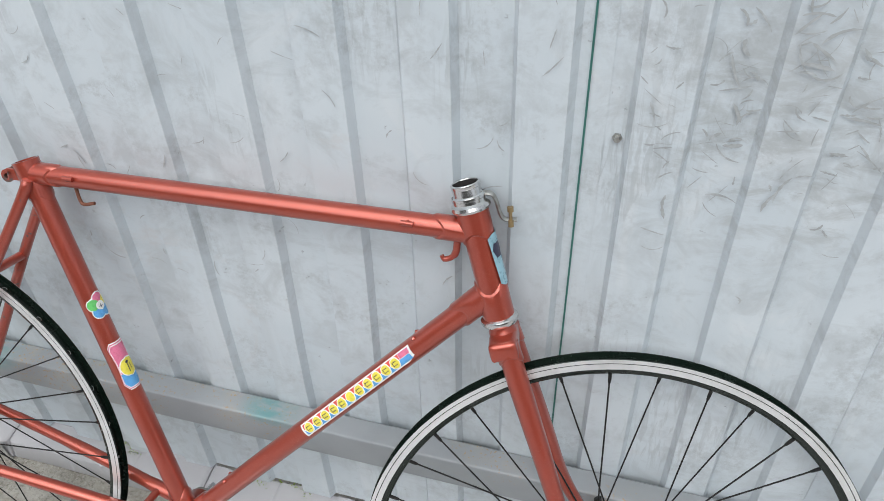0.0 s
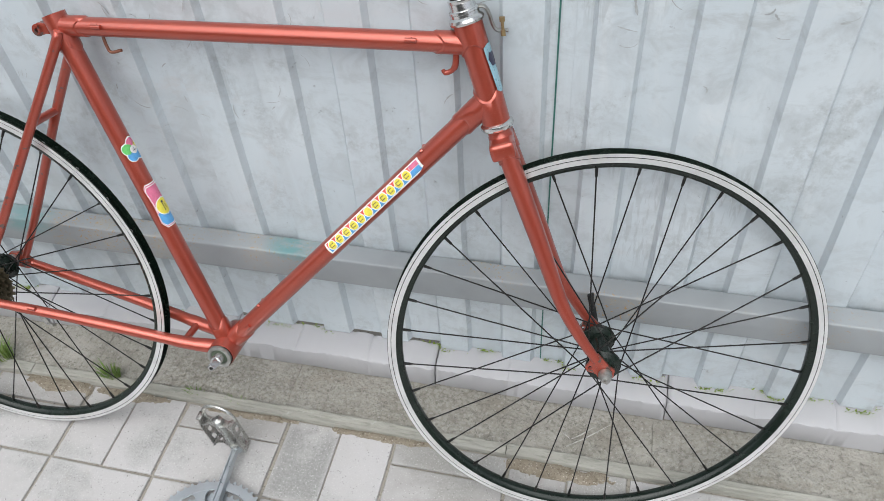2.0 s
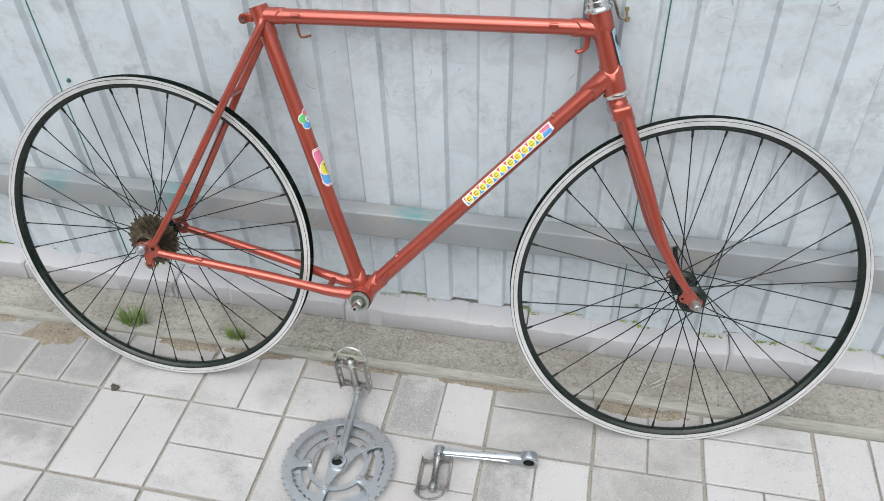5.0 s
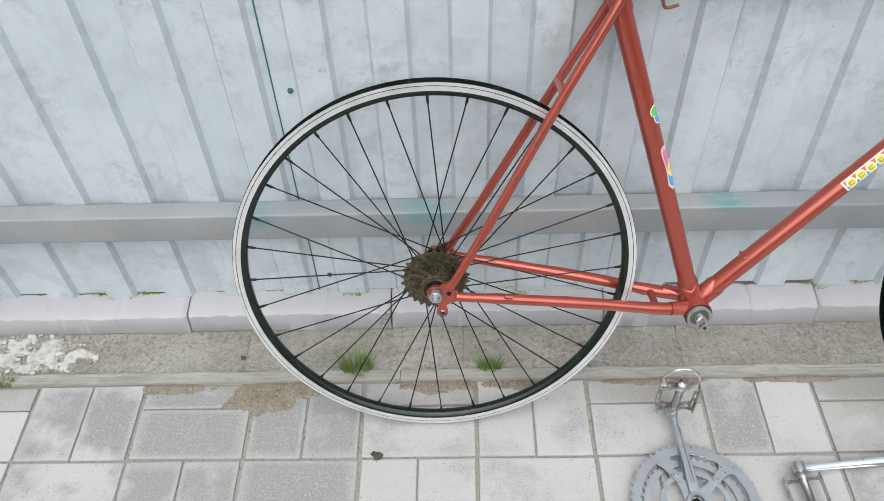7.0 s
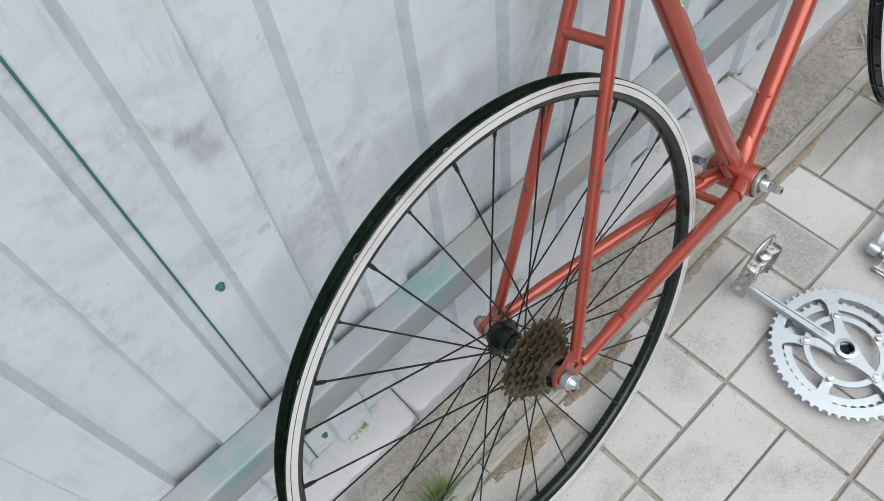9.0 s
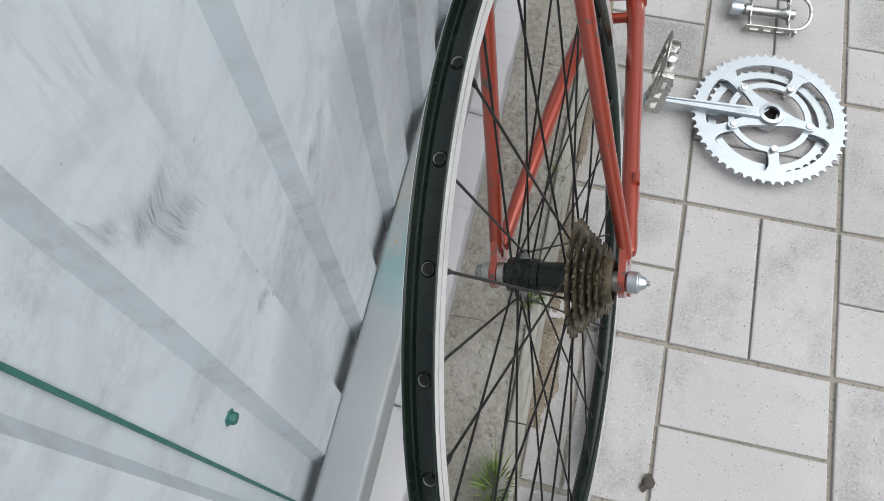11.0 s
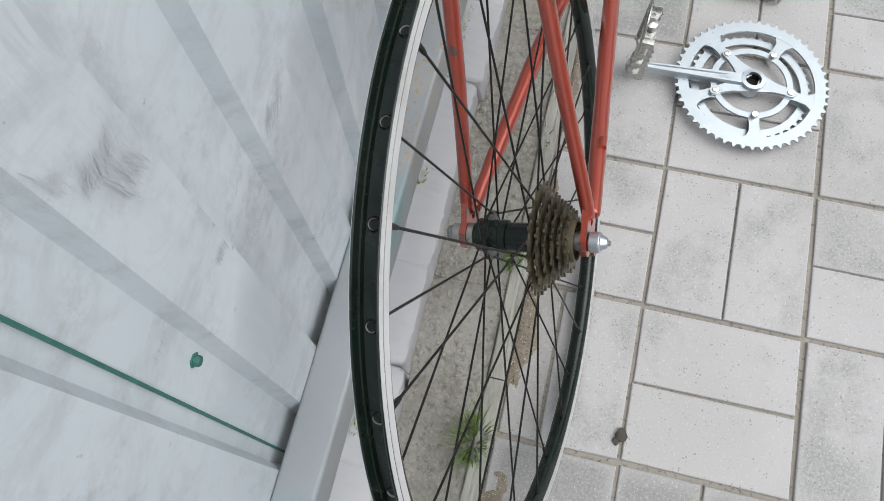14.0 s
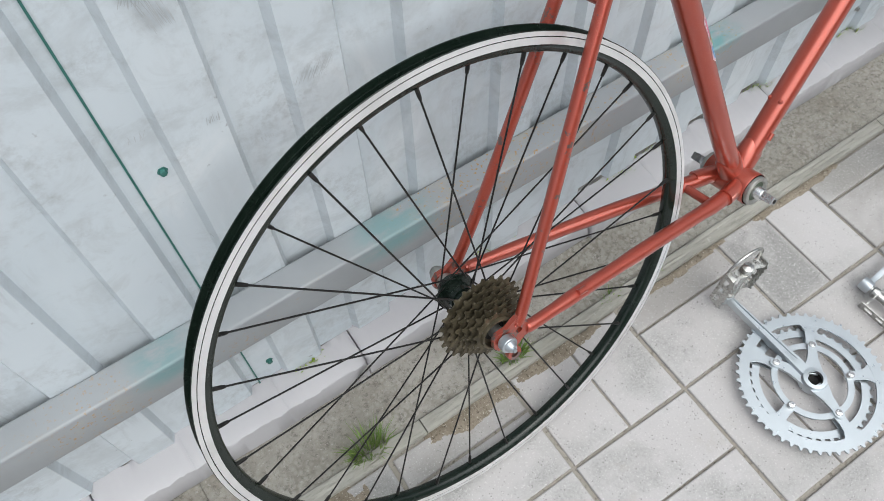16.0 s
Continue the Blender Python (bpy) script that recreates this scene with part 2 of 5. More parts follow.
def earth():
    m = Mat("sandy_joint_filling", 0.95)
    p = m.world_place()
    c = m.mix((0.255, 0.235, 0.205), (0.35, 0.325, 0.285), m.noise(30, 5, src=p))
    c = m.mix(c, (0.14, 0.125, 0.10), m.ramp(m.noise(180, 4, src=p), 0.55, 0.7))
    m.color(c)
    m.bump(m.noise(350, 4, 0.7, src=p), 0.002, 0.7)
    return m.m


def whitewash():
    m = Mat("white_masonry_paint", 0.6)
    p = m.world_place()
    c = m.mix((0.455, 0.450, 0.470), (0.395, 0.390, 0.405), m.noise(8, 4, src=p))
    c = m.mix(c, (0.47, 0.45, 0.41), m.ramp(m.noise(30, 6, 0.7, src=p), 0.64, 0.78, 0, 0.7))
    m.color(c)
    m.bump(m.noise(45, 5, src=p), 0.0010, 0.4)
    return m.m


def sprocket_steel():
    m = Mat("rusty_greasy_sprocket_steel", 0.42, 0.7)
    c = m.mix((0.055, 0.047, 0.030), (0.150, 0.126, 0.083), m.ramp(m.noise(55, 4), 0.35, 0.65))
    c = m.mix(c, (0.33, 0.30, 0.25), m.ramp(m.noise(140, 3), 0.62, 0.72, 0, 0.7))
    m.color(c)
    m.rough(m.ramp(m.noise(80), 0.3, 0.7, 0.32, 0.6))
    return m.m


def rim_black():
    m = Mat("black_anodised_rim", 0.2)
    m.b.inputs["Specular IOR Level"].default_value = 0.42
    m.color(m.mix((0.005, 0.0105, 0.0075), (0.010, 0.017, 0.013), m.ramp(m.noise(30, 5), 0.45, 0.7)))
    m.rough(m.ramp(m.noise(70, 4), 0.3, 0.7, 0.17, 0.30))
    return m.m


def brushed_track():
    m = Mat("machined_brake_track", 0.33, 0.65)
    m.color(m.mix((0.78, 0.775, 0.78), (0.66, 0.655, 0.655), m.ramp(m.noise(24, 4), 0.45, 0.7)))
    return m.m


FENCE, STRIP, EARTH, WHITE = fence_paint(), strip_concrete(), earth(), whitewash()
TILE = tile_concrete("pressed_concrete_paver", -0.14, 0.04, 0.05)
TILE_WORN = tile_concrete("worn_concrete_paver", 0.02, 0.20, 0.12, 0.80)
TILE_SOILED = tile_concrete("soiled_concrete_paver", -0.02, 0.12, 0.62)
EDGING, SAND = edging(), sand()
RAIL = rail_paint("grey_enamel_on_rail", (0.285, 0.303, 0.318), 1.0,
                  ((-0.52, 0.318, 0.055, 0.022), (-1.03, 0.305, 0.075, 0.030), (-1.322, 0.306, 0.050, 0.028)))
POST = rail_paint("slate_grey_enamel_on_post", (0.19, 0.225, 0.245), 0.0)
RED = frame_paint()
RED_CHIPPED = frame_paint("copper_red_enamel_chipped", 0.60)
RED_WORN = frame_paint("copper_red_enamel_worn_through", 0.53)
BLACK = rim_black()
SPOKE = plain("black_spoke", (0.008, 0.008, 0.008), 0.40, 0.0, (0.03, 0.027, 0.024), 200, sheen=0.25)
TRACK = brushed_track()
CHROME = plain("chromed_steel", (0.72, 0.72, 0.715), 0.17, 1.0, (0.60, 0.59, 0.57), 60)
STEEL = plain("dull_zinc_steel", (0.42, 0.42, 0.40), 0.4, 0.9, (0.27, 0.25, 0.22), 160)
ALLOY = plain("satin_aluminium", (0.495, 0.535, 0.565), 0.34, 0.93, (0.465, 0.50, 0.53), 25)
CAGE = plain("worn_pedal_chrome", (0.46, 0.46, 0.445), 0.30, 1.0, (0.26, 0.25, 0.225), 160)
COG = sprocket_steel()
RUBBER = plain("black_plastic", (0.012, 0.013, 0.013), 0.42, sheen=0.35)
BRASS = plain("brass_adjuster", (0.34, 0.25, 0.13), 0.4, 0.8)
BROWN = plain("brown_patinated_clip", (0.20, 0.08, 0.05), 0.5, 0.5)
RECESS = plain("dark_greenish_steel", (0.10, 0.125, 0.09), 0.55, 0.4)
# near-black, for faces that stand in for the shade inside bores and holes
BORE_SHADE = plain("bore_shade_black", (0.012, 0.011, 0.010), 0.8)
EDGE_GREEN = plain("green_sheet_edge", (0.03, 0.14, 0.12), 0.5)
RUBBED = plain("pale_rubbed_scrape", (0.40, 0.425, 0.44), 0.6, 0.0, (0.50, 0.53, 0.55), 90)
SMUDGE = plain("grey_scuff", (0.34, 0.355, 0.36), 0.6, 0.0, (0.49, 0.52, 0.54), 130)
D_WHITE = plain("decal_white", (0.80, 0.80, 0.78), 0.3, scale=200)
D_YELLOW = plain("decal_yellow", (0.76, 0.66, 0.08), 0.3, scale=200)
D_PINK = plain("decal_pink", (0.68, 0.17, 0.29), 0.3, scale=200)
D_RED = plain("decal_red", (0.72, 0.10, 0.07), 0.3, scale=200)
D_BLUE = plain("decal_blue", (0.10, 0.34, 0.66), 0.3, scale=200)
D_GREEN = plain("decal_green", (0.13, 0.50, 0.14), 0.3, scale=200)
D_DARK = plain("decal_ink", (0.03, 0.03, 0.06), 0.35, scale=200)
BADGE = plain("pale_blue_badge_enamel", (0.28, 0.47, 0.55), 0.3, 0.2)
GRASS = plain("grass_blade", (0.15, 0.25, 0.05), 0.6, 0.0, (0.25, 0.26, 0.09), 40)
LIME = plain("sunlit_weeds", (0.30, 0.42, 0.06), 0.6, 0.0, (0.12, 0.20, 0.04), 30)
YARD = plain("unseen_wall_grey", (0.17, 0.165, 0.155), 0.9, 0.0, (0.11, 0.11, 0.10), 0.8)
DIRT = plain("dark_clod", (0.07, 0.06, 0.05), 0.9, scale=120)
FLAKE = plain("mottled_render_flake", (0.42, 0.41, 0.40), 0.85, 0.0, (0.07, 0.065, 0.06), 110)
FLAKE_X = -1.119
RUBBLE = plain("lime_spattered_rubble", (0.50, 0.49, 0.465), 0.85, 0.0, (0.24, 0.225, 0.20), 90)


# ------------------------------------------------------------------ mesh helpers
def part(name, bm, material, parent=None, label="", m=None, smooth=True, crease=38):
    """Links a bmesh as one mesh object under a thing or part."""
    me = bpy.data.meshes.new(name)
    bmesh.ops.recalc_face_normals(bm, faces=bm.faces)
    bm.to_mesh(me)
    bm.free()
    me.materials.append(material)
    if smooth:
        me.shade_smooth()
        me.set_sharp_from_angle(angle=radians(crease))
    ob = new(name, me)
    if parent is not None:
        ob.parent = parent
    if m is not None:
        ob.matrix_basis = m
    if label:
        tagged(ob, label)
    return ob


def shared(name, source, parent, m):
    ob = new(name, source.data)
    ob.parent = parent
    ob.matrix_basis = m
    return ob


def empty(name, m, label, category, group="", kind=""):
    ob = new(name)
    ob.matrix_basis = m
    ob.empty_display_size = 0.05
    return tagged(ob, label, category, group, kind)


def basis(d, hint=None):
    d = Vector(d).normalized()
    h = Vector(hint) if hint else (Vector((0, 0, 1)) if abs(d.z) < 0.9 else Vector((0, 1, 0)))
    x = h.cross(d).normalized()
    return x, d.cross(x).normalized(), d


def tube(bm, pts, radii, seg=16, caps=True, flat=1.0):
    """A round (or, with flat < 1, oval) tube through points."""
    pts = [Vector(p) for p in pts]
    radii = [radii] * len(pts) if not isinstance(radii, (list, tuple)) else radii
    rings, x = [], None
    for i, p in enumerate(pts):
        d = (pts[min(i + 1, len(pts) - 1)] - pts[max(i - 1, 0)]).normalized()
        if x is None:
            x, y, _ = basis(d)
        else:
            x = (x - d * x.dot(d)).normalized()
            y = d.cross(x)
        rings.append([bm.verts.new(p + radii[i] * (math.cos(a) * x + flat * math.sin(a) * y))
                      for a in (2 * math.pi * k / seg for k in range(seg))])
    for r, s in zip(rings, rings[1:]):
        for k in range(seg):
            bm.faces.new((r[k], r[(k + 1) % seg], s[(k + 1) % seg], s[k]))
    if caps:
        bm.faces.new(rings[0])
        bm.faces.new(rings[-1])
    return bm


def curve_pts(ctrl, n=8):
    """Points on a smooth line through control points."""
    c = [Vector(p) for p in ctrl]
    c = [2 * c[0] - c[1]] + c + [2 * c[-1] - c[-2]]
    out = []
    for i in range(1, len(c) - 2):
        for k in range(n):
            t = k / n
            a, b, d, e = c[i - 1], c[i], c[i + 1], c[i + 2]
            out.append(0.5 * ((2 * b) + (d - a) * t + (2 * a - 5 * b + 4 * d - e) * t * t + (3 * b - a - 3 * d + e) * t ** 3))
    return out + [c[-2]]


def lathe(bm, profile, seg=32, axis='Y', at=(0, 0, 0), closed=False):
    """Turns (radius, along) pairs round an axis."""
    at = Vector(at)
    rings = []
    for r, h in profile:
        ring = []
        for k in range(seg):
            a = 2 * math.pi * k / seg
            c, s = r * math.cos(a), r * math.sin(a)
            ring.append(bm.verts.new(at + Vector((c, h, s) if axis == 'Y' else (c, s, h) if axis == 'Z' else (h, c, s))))
        rings.append(ring)
    pairs = list(zip(rings, rings[1:])) + ([(rings[-1], rings[0])] if closed else [])
    for r, s in pairs:
        for k in range(seg):
            bm.faces.new((r[k], r[(k + 1) % seg], s[(k + 1) % seg], s[k]))
    return bm


def block(bm, x0, x1, y0, y1, z0, z1, bevel=0.002, seg=2):
    vs = [bm.verts.new(p) for p in ((x0, y0, z0), (x1, y0, z0), (x1, y1, z0), (x0, y1, z0),
                                    (x0, y0, z1), (x1, y0, z1), (x1, y1, z1), (x0, y1, z1))]
    fs = [bm.faces.new([vs[i] for i in f]) for f in ((3, 2, 1, 0), (4, 5, 6, 7), (0, 1, 5, 4), (1, 2, 6, 5), (2, 3, 7, 6), (3, 0, 4, 7))]
    if bevel:
        es = list({e for f in fs for e in f.edges})
        bmesh.ops.bevel(bm, geom=es, offset=bevel, segments=seg, affect='EDGES', profile=0.6)
    return bm


def plate(bm, outline, thick, m=Matrix(), holes=()):
    """A flat plate in the local XY plane, extruded along z; holes are outlines too."""
    loops = [outline, *holes]
    edges = []
    for lp in loops:
        vs = [bm.verts.new(m @ Vector((x, y, 0))) for x, y in lp]
        edges += [bm.edges.new((a, b)) for a, b in zip(vs, vs[1:] + vs[:1])]
    r = bmesh.ops.triangle_fill(bm, edges=edges, use_beauty=True, use_dissolve=False)
    faces = [g for g in r["geom"] if isinstance(g, bmesh.types.BMFace)]
    ex = bmesh.ops.extrude_face_region(bm, geom=faces)
    up = m.to_3x3() @ Vector((0, 0, thick))
    bmesh.ops.translate(bm, verts=[g for g in ex["geom"] if isinstance(g, bmesh.types.BMVert)], vec=up)
    return bm


def ring_pts(r, n, a0=0.0, cx=0.0, cy=0.0):
    return [(cx + r * math.cos(a0 + 2 * math.pi * k / n), cy + r * math.sin(a0 + 2 * math.pi * k / n)) for k in range(n)]


def toothed(teeth, r_root, r_tip):
    out = []
    for k in range(teeth):
        for f, r in ((0.0, r_root), (0.22, r_root), (0.42, r_tip), (0.58, r_tip), (0.78, r_root)):
            a = 2 * math.pi * (k + f) / teeth
            out.append((r * math.cos(a), r * math.sin(a)))
    return out


def annulus(bm, outer, r_in, z0, z1, n_in=None):
    """A flat ring with any outer outline (points by angle) and a round hole."""
    n = len(outer)
    rows = []
    for z, which in ((z0, 'i'), (z0, 'o'), (z1, 'o'), (z1, 'i')):
        row = []
        for x, y in outer:
            if which == 'i':
                a = math.atan2(y, x)
                x, y = r_in * math.cos(a), r_in * math.sin(a)
            row.append(bm.verts.new((x, y, z)))
        rows.append(row)
    for r, s in zip(rows, rows[1:] + rows[:1]):
        for k in range(n):
            bm.faces.new((r[k], r[(k + 1) % n], s[(k + 1) % n], s[k]))
    return bm


# ------------------------------------------------------------------ the fence
VALLEY_Y, CREST_Y = 0.6680, 0.6565
CREST_TOP, FLANK = 0.0505, 0.0060
FOOT_Z, HEAD_Z = 0.0578, 2.0
SEAMS = (-2.404, -1.2515, -0.0995, 1.0525, 2.2045)
# for each sheet: where one crest begins, and the spacing of its crests
CRESTS = ((-1.3200, 0.1172), (-1.2105, 0.1159), (-0.0540, 0.1166), (1.0970, 0.1166))


def sheet_at(x):
    return CRESTS[min(max(sum(x >= s for s in SEAMS) - 1, 0), 3)]


def profile_y(x):
    """How far forward the sheet stands at x: pressed trapezoid ribs with rounded folds."""
    first, pitch = sheet_at(x)
    d = abs((x - first - CREST_TOP / 2 + pitch / 2) % pitch - pitch / 2) - CREST_TOP / 2
    h = min(max(1.0 - d / FLANK, 0.0), 1.0)
    h = 0.85 * h + 0.15 * h * h * (3 - 2 * h)
    return VALLEY_Y + (CREST_Y - VALLEY_Y) * h


def bow(x, z):
    """The sheets bend back a little above the rail where the handlebar end leans on them."""
    u, v = min(max((x + 0.85) / 0.5, 0.0), 1.0), min(max((z - 0.36) / 0.34, 0.0), 1.0)
    return 0.0125 * u * u * (3 - 2 * u) * v * v * (3 - 2 * v)


def foot_gap(x):
    """Some ribs end short of the kerb blocks, and weeds show under them."""
    first, pitch = sheet_at(x)
    return 0.0050 if noise.noise(Vector((7.3 * math.floor((x - first + FLANK) / pitch), 2.0, 0.5))) > 0.12 else 0.0


def sheet(x0, x1, lift):
    """One trapezoid sheet with thickness and hand-made unevenness."""
    first, pitch = sheet_at(0.5 * (x0 + x1))
    cuts = []
    for k in range(int((x0 - first) / pitch) - 2, int((x1 - first) / pitch) + 3):
        for edge, way in ((first + k * pitch, -1), (first + k * pitch + CREST_TOP, 1)):
            cuts += [edge + way * FLANK * f for f in (-0.12, 0.0, 0.12, 0.25, 0.5, 0.75, 0.88, 1.0, 1.12)]
    xs = sorted([x0, x1] + [c for c in cuts if x0 < c < x1])
    zs = [FOOT_Z] + [FOOT_Z + (HEAD_Z - FOOT_Z) * j / 24 for j in range(1, 25)]
    bm = bmesh.new()
    layers = []
    for back in (0.0, 0.0007):
        grid = []
        for z in zs:
            row = []
            for x in xs:
                w = 0.0011 * noise.noise(Vector((x * 3.1, z * 1.7, 0.4))) + 0.0005 * noise.noise(Vector((x * 14, z * 3, 3.0)))
                foot = 0.0035 * noise.noise(Vector((x * 7, 1.5, 7.0))) + foot_gap(x) if z == FOOT_Z else 0.0
                row.append(bm.verts.new((x, profile_y(x) - lift + w + back + bow(x, z), z + foot)))
            grid.append(row)
        for r, s in zip(grid, grid[1:]):
            for i in range(len(xs) - 1):
                q = (r[i], r[i + 1], s[i + 1], s[i])
                bm.faces.new(q if not back else q[::-1])
        layers.append(grid)
    a, b = layers
    for side in (0, -1):
        for j in range(len(zs) - 1):
            bm.faces.new((a[j][side], a[j + 1][side], b[j + 1][side], b[j][side]))
    for j in (0, -1):
        for i in range(len(xs) - 1):
            bm.faces.new((a[j][i], a[j][i + 1], b[j][i + 1], b[j][i]))
    return bm


fence = empty("wall_fence", pose(0, 0, 0), "grey-primed corrugated steel sheet fence on a welded rail", "fence", kind="structure")
for i, (a, b) in enumerate(zip(SEAMS, SEAMS[1:])):
    part("fence_sheet", sheet(a, b + 0.02, 0.0008 * (i % 2) + 0.0006), FENCE, fence, crease=24)
for s in SEAMS[1:4]:
    bm = bmesh.new()
    rows = []
    for k in range(25):
        z = FOOT_Z + (HEAD_Z - FOOT_Z) * k / 24
        y = profile_y(s) + bow(s, z)
        rows.append([bm.verts.new((s + dx, y + dy, z)) for dx, dy in ((-0.0011, -0.0030), (0.0009, -0.0030), (0.0009, 0.001), (-0.0011, 0.001))])
    for p, q in zip(rows, rows[1:]):
        for k in range(4):
            bm.faces.new((p[k], p[(k + 1) % 4], q[(k + 1) % 4], q[k]))
    part("sheet_edge", bm, EDGE_GREEN, fence, "raw green edge of an overlapping sheet", smooth=False)


def screw(x, z):
    bm = bmesh.new()
    lathe(bm, [(0.0001, -0.0052), (0.0032, -0.0050), (0.0036, -0.0035), (0.0036, -0.0014), (0.0050, -0.0012), (0.0051, 0.001)], 6)
    part("roofing_screw", bm, EDGE_GREEN if x < -1 else STEEL, fence, m=pose(x, profile_y(x) - 0.0015 + bow(x, z), z))


for x, z in ((-1.226, 0.538), (-0.067, 0.845), (-0.066, 0.533), (-1.226, 0.105), (-0.066, 0.105)):
    screw(x, z)



def scuff(x, z, length, width, turn, bend, k, material=SMUDGE):
    """A tapered curved smear of grey paint that follows the sheet."""
    bm = bmesh.new()
    n, rows = 9, []
    for i in range(n + 1):
        f = i / n - 0.5
        a = radians(turn) + bend * f
        if i:
            cx, cz = cx + length / n * math.cos(a), cz + length / n * math.sin(a)
        else:
            cx, cz = x, z
        w = width * (max(math.cos(f * math.pi), 0.0) ** 0.32 + 0.08) * (0.75 + 0.7 * noise.noise(Vector((i * 0.9, 1.7 * k, 0))))
        rows.append([(cx - w * math.sin(a) * g, profile_y(cx - w * math.sin(a) * g) - 0.0030, cz + w * math.cos(a) * g) for g in (-0.5, 0.0, 0.5)])
    depth = [p[1] for row in rows for p in row]
    if max(depth) - min(depth) > 0.0005:
        bm.free()
        return
    layer = 0.00003 * (k % 97)
    rows = [[bm.verts.new((px, py - layer + bow(px, pz), pz)) for px, py, pz in row] for row in rows]
    for p, q in zip(rows, rows[1:]):
        for j in range(2):
            bm.faces.new((p[j], p[j + 1], q[j + 1], q[j]))
    part("scuff_mark", bm, material, fence, smooth=False)


rnd = random.Random(77)
for k in range(330):
    x, z = rnd.gauss(0.09, 0.085), rnd.gauss(0.91, 0.085)
    scuff(x, z, rnd.uniform(0.008, 0.034), rnd.uniform(0.0008, 0.0048) * rnd.uniform(0.5, 1.0), rnd.choice((15, 60, 120, 165)) + rnd.uniform(-30, 30), rnd.uniform(-2.6, 2.6) * rnd.random(), k)
for k in range(80):
    x, z = rnd.uniform(-0.75, -0.12), rnd.uniform(0.55, 0.98)
    scuff(x, z, rnd.uniform(0.008, 0.03), rnd.uniform(0.0008, 0.0022), rnd.uniform(0, 180), rnd.uniform(-1.5, 1.5), 100 + k)



def hatch(x, z, wide, tall, slope, count, k):
    """A patch of close parallel scrapes."""
    for i in range(count):
        u = (i + 0.5) / count - 0.5
        scuff(x + wide * u + rnd.gauss(0, 0.001), z + rnd.gauss(0, 0.12) * tall, tall * rnd.uniform(0.4, 1.0), rnd.uniform(0.0005, 0.0012), slope + rnd.gauss(0, 5), 0.0, k + i, RUBBED)


for x, z, wide, tall, slope, count in ((-1.188, 0.715, 0.026, 0.020, 70, 20), (-1.176, 0.690, 0.020, 0.034, 100, 16), (-1.078, 0.575, 0.030, 0.022, 60, 18), (-1.170, 0.578, 0.012, 0.012, 80, 8),
                                       (-1.130, 0.515, 0.020, 0.010, 95, 8), (-1.205, 0.735, 0.008, 0.030, 95, 6), (-0.92, 0.60, 0.03, 0.015, 75, 9), (-1.232, 0.585, 0.015, 0.012, 80, 7)):
    hatch(x, z, wide, tall, slope, count, 300 + int(1000 * tall))

# the welded rail and the post
rail = empty("rail", pose(0, 0, 0), "grey painted square steel rail with rust specks along the fence", "rail", kind="structure")
bm = bmesh.new()
block(bm, -1.95, 2.2, 0.6175, 0.6552, 0.2585, 0.3180, 0.004, 3)
part("rail_tube", bm, RAIL, rail)


post = empty("fence_post", pose(0, 0, 0), "slate grey painted square steel fence post set in concrete", "post", kind="structure")
bm = bmesh.new()
block(bm, -2.050, -1.945, 0.585, 0.690, -0.02, 2.0, 0.007, 3)
part("post_tube", bm, POST, post)
bm = bmesh.new()
block(bm, -2.064, -2.0505, 0.640, 0.689, 0.03, 2.0, 0.002)
part("hinge_plate", bm, POST, post)
bm = bmesh.new()
for k in range(14):
    a = 0.258 + 0.06 * k / 13
    lathe(bm, [(0.0005, -0.004), (0.004, -0.002), (0.005, 0.002)], 8, 'X', (-1.943, 0.6155 + 0.002 * math.sin(k * 2.1), a))
part("weld_bead", bm, POST, post)

gate = empty("gate_leaf", pose(0, 0, 0), "light grey steel gate leaf beyond the fence post", "gate", kind="structure")
bm = bmesh.new()
block(bm, -3.2, -2.069, 0.660, 0.690, 0.06, 2.0, 0.003)
part("gate_panel", bm, FENCE, gate)
bm = bmesh.new()
block(bm, -3.2, -2.069, 0.640, 0.659, 0.06, 0.12, 0.003)
part("gate_rail", bm, RAIL, gate)

# ------------------------------------------------------------------ the bicycle
B_M = Matrix(((0.9997, -0.0243, -0.0072, -1.0132), (0.0254, 0.9583, 0.2847, 0.4970), (0.0, -0.2848, 0.9586, 0.3056), (0, 0, 0, 1)))
bike = empty("bicycle", B_M, "copper-red road bicycle frame with bare tyreless rims leaning on the fence", "bicycle")

BB, SEAT = Vector((0.418, 0, -0.079)), Vector((0.2500, 0, 0.4340))
HEAD_TOP, HEAD_BOT = Vector((0.8095, 0, 0.466)), Vector((0.8485, 0, 0.343))
UP = (HEAD_TOP - HEAD_BOT).normalized()
TT0, TT1 = Vector((0.2530, 0, 0.4340)), Vector((0.8165, 0, 0.4405))
DT1 = Vector((0.8395, 0, 0.3725))
R_TT, R_DT, R_ST, R_HT = 0.0127, 0.0143, 0.0140, 0.0162


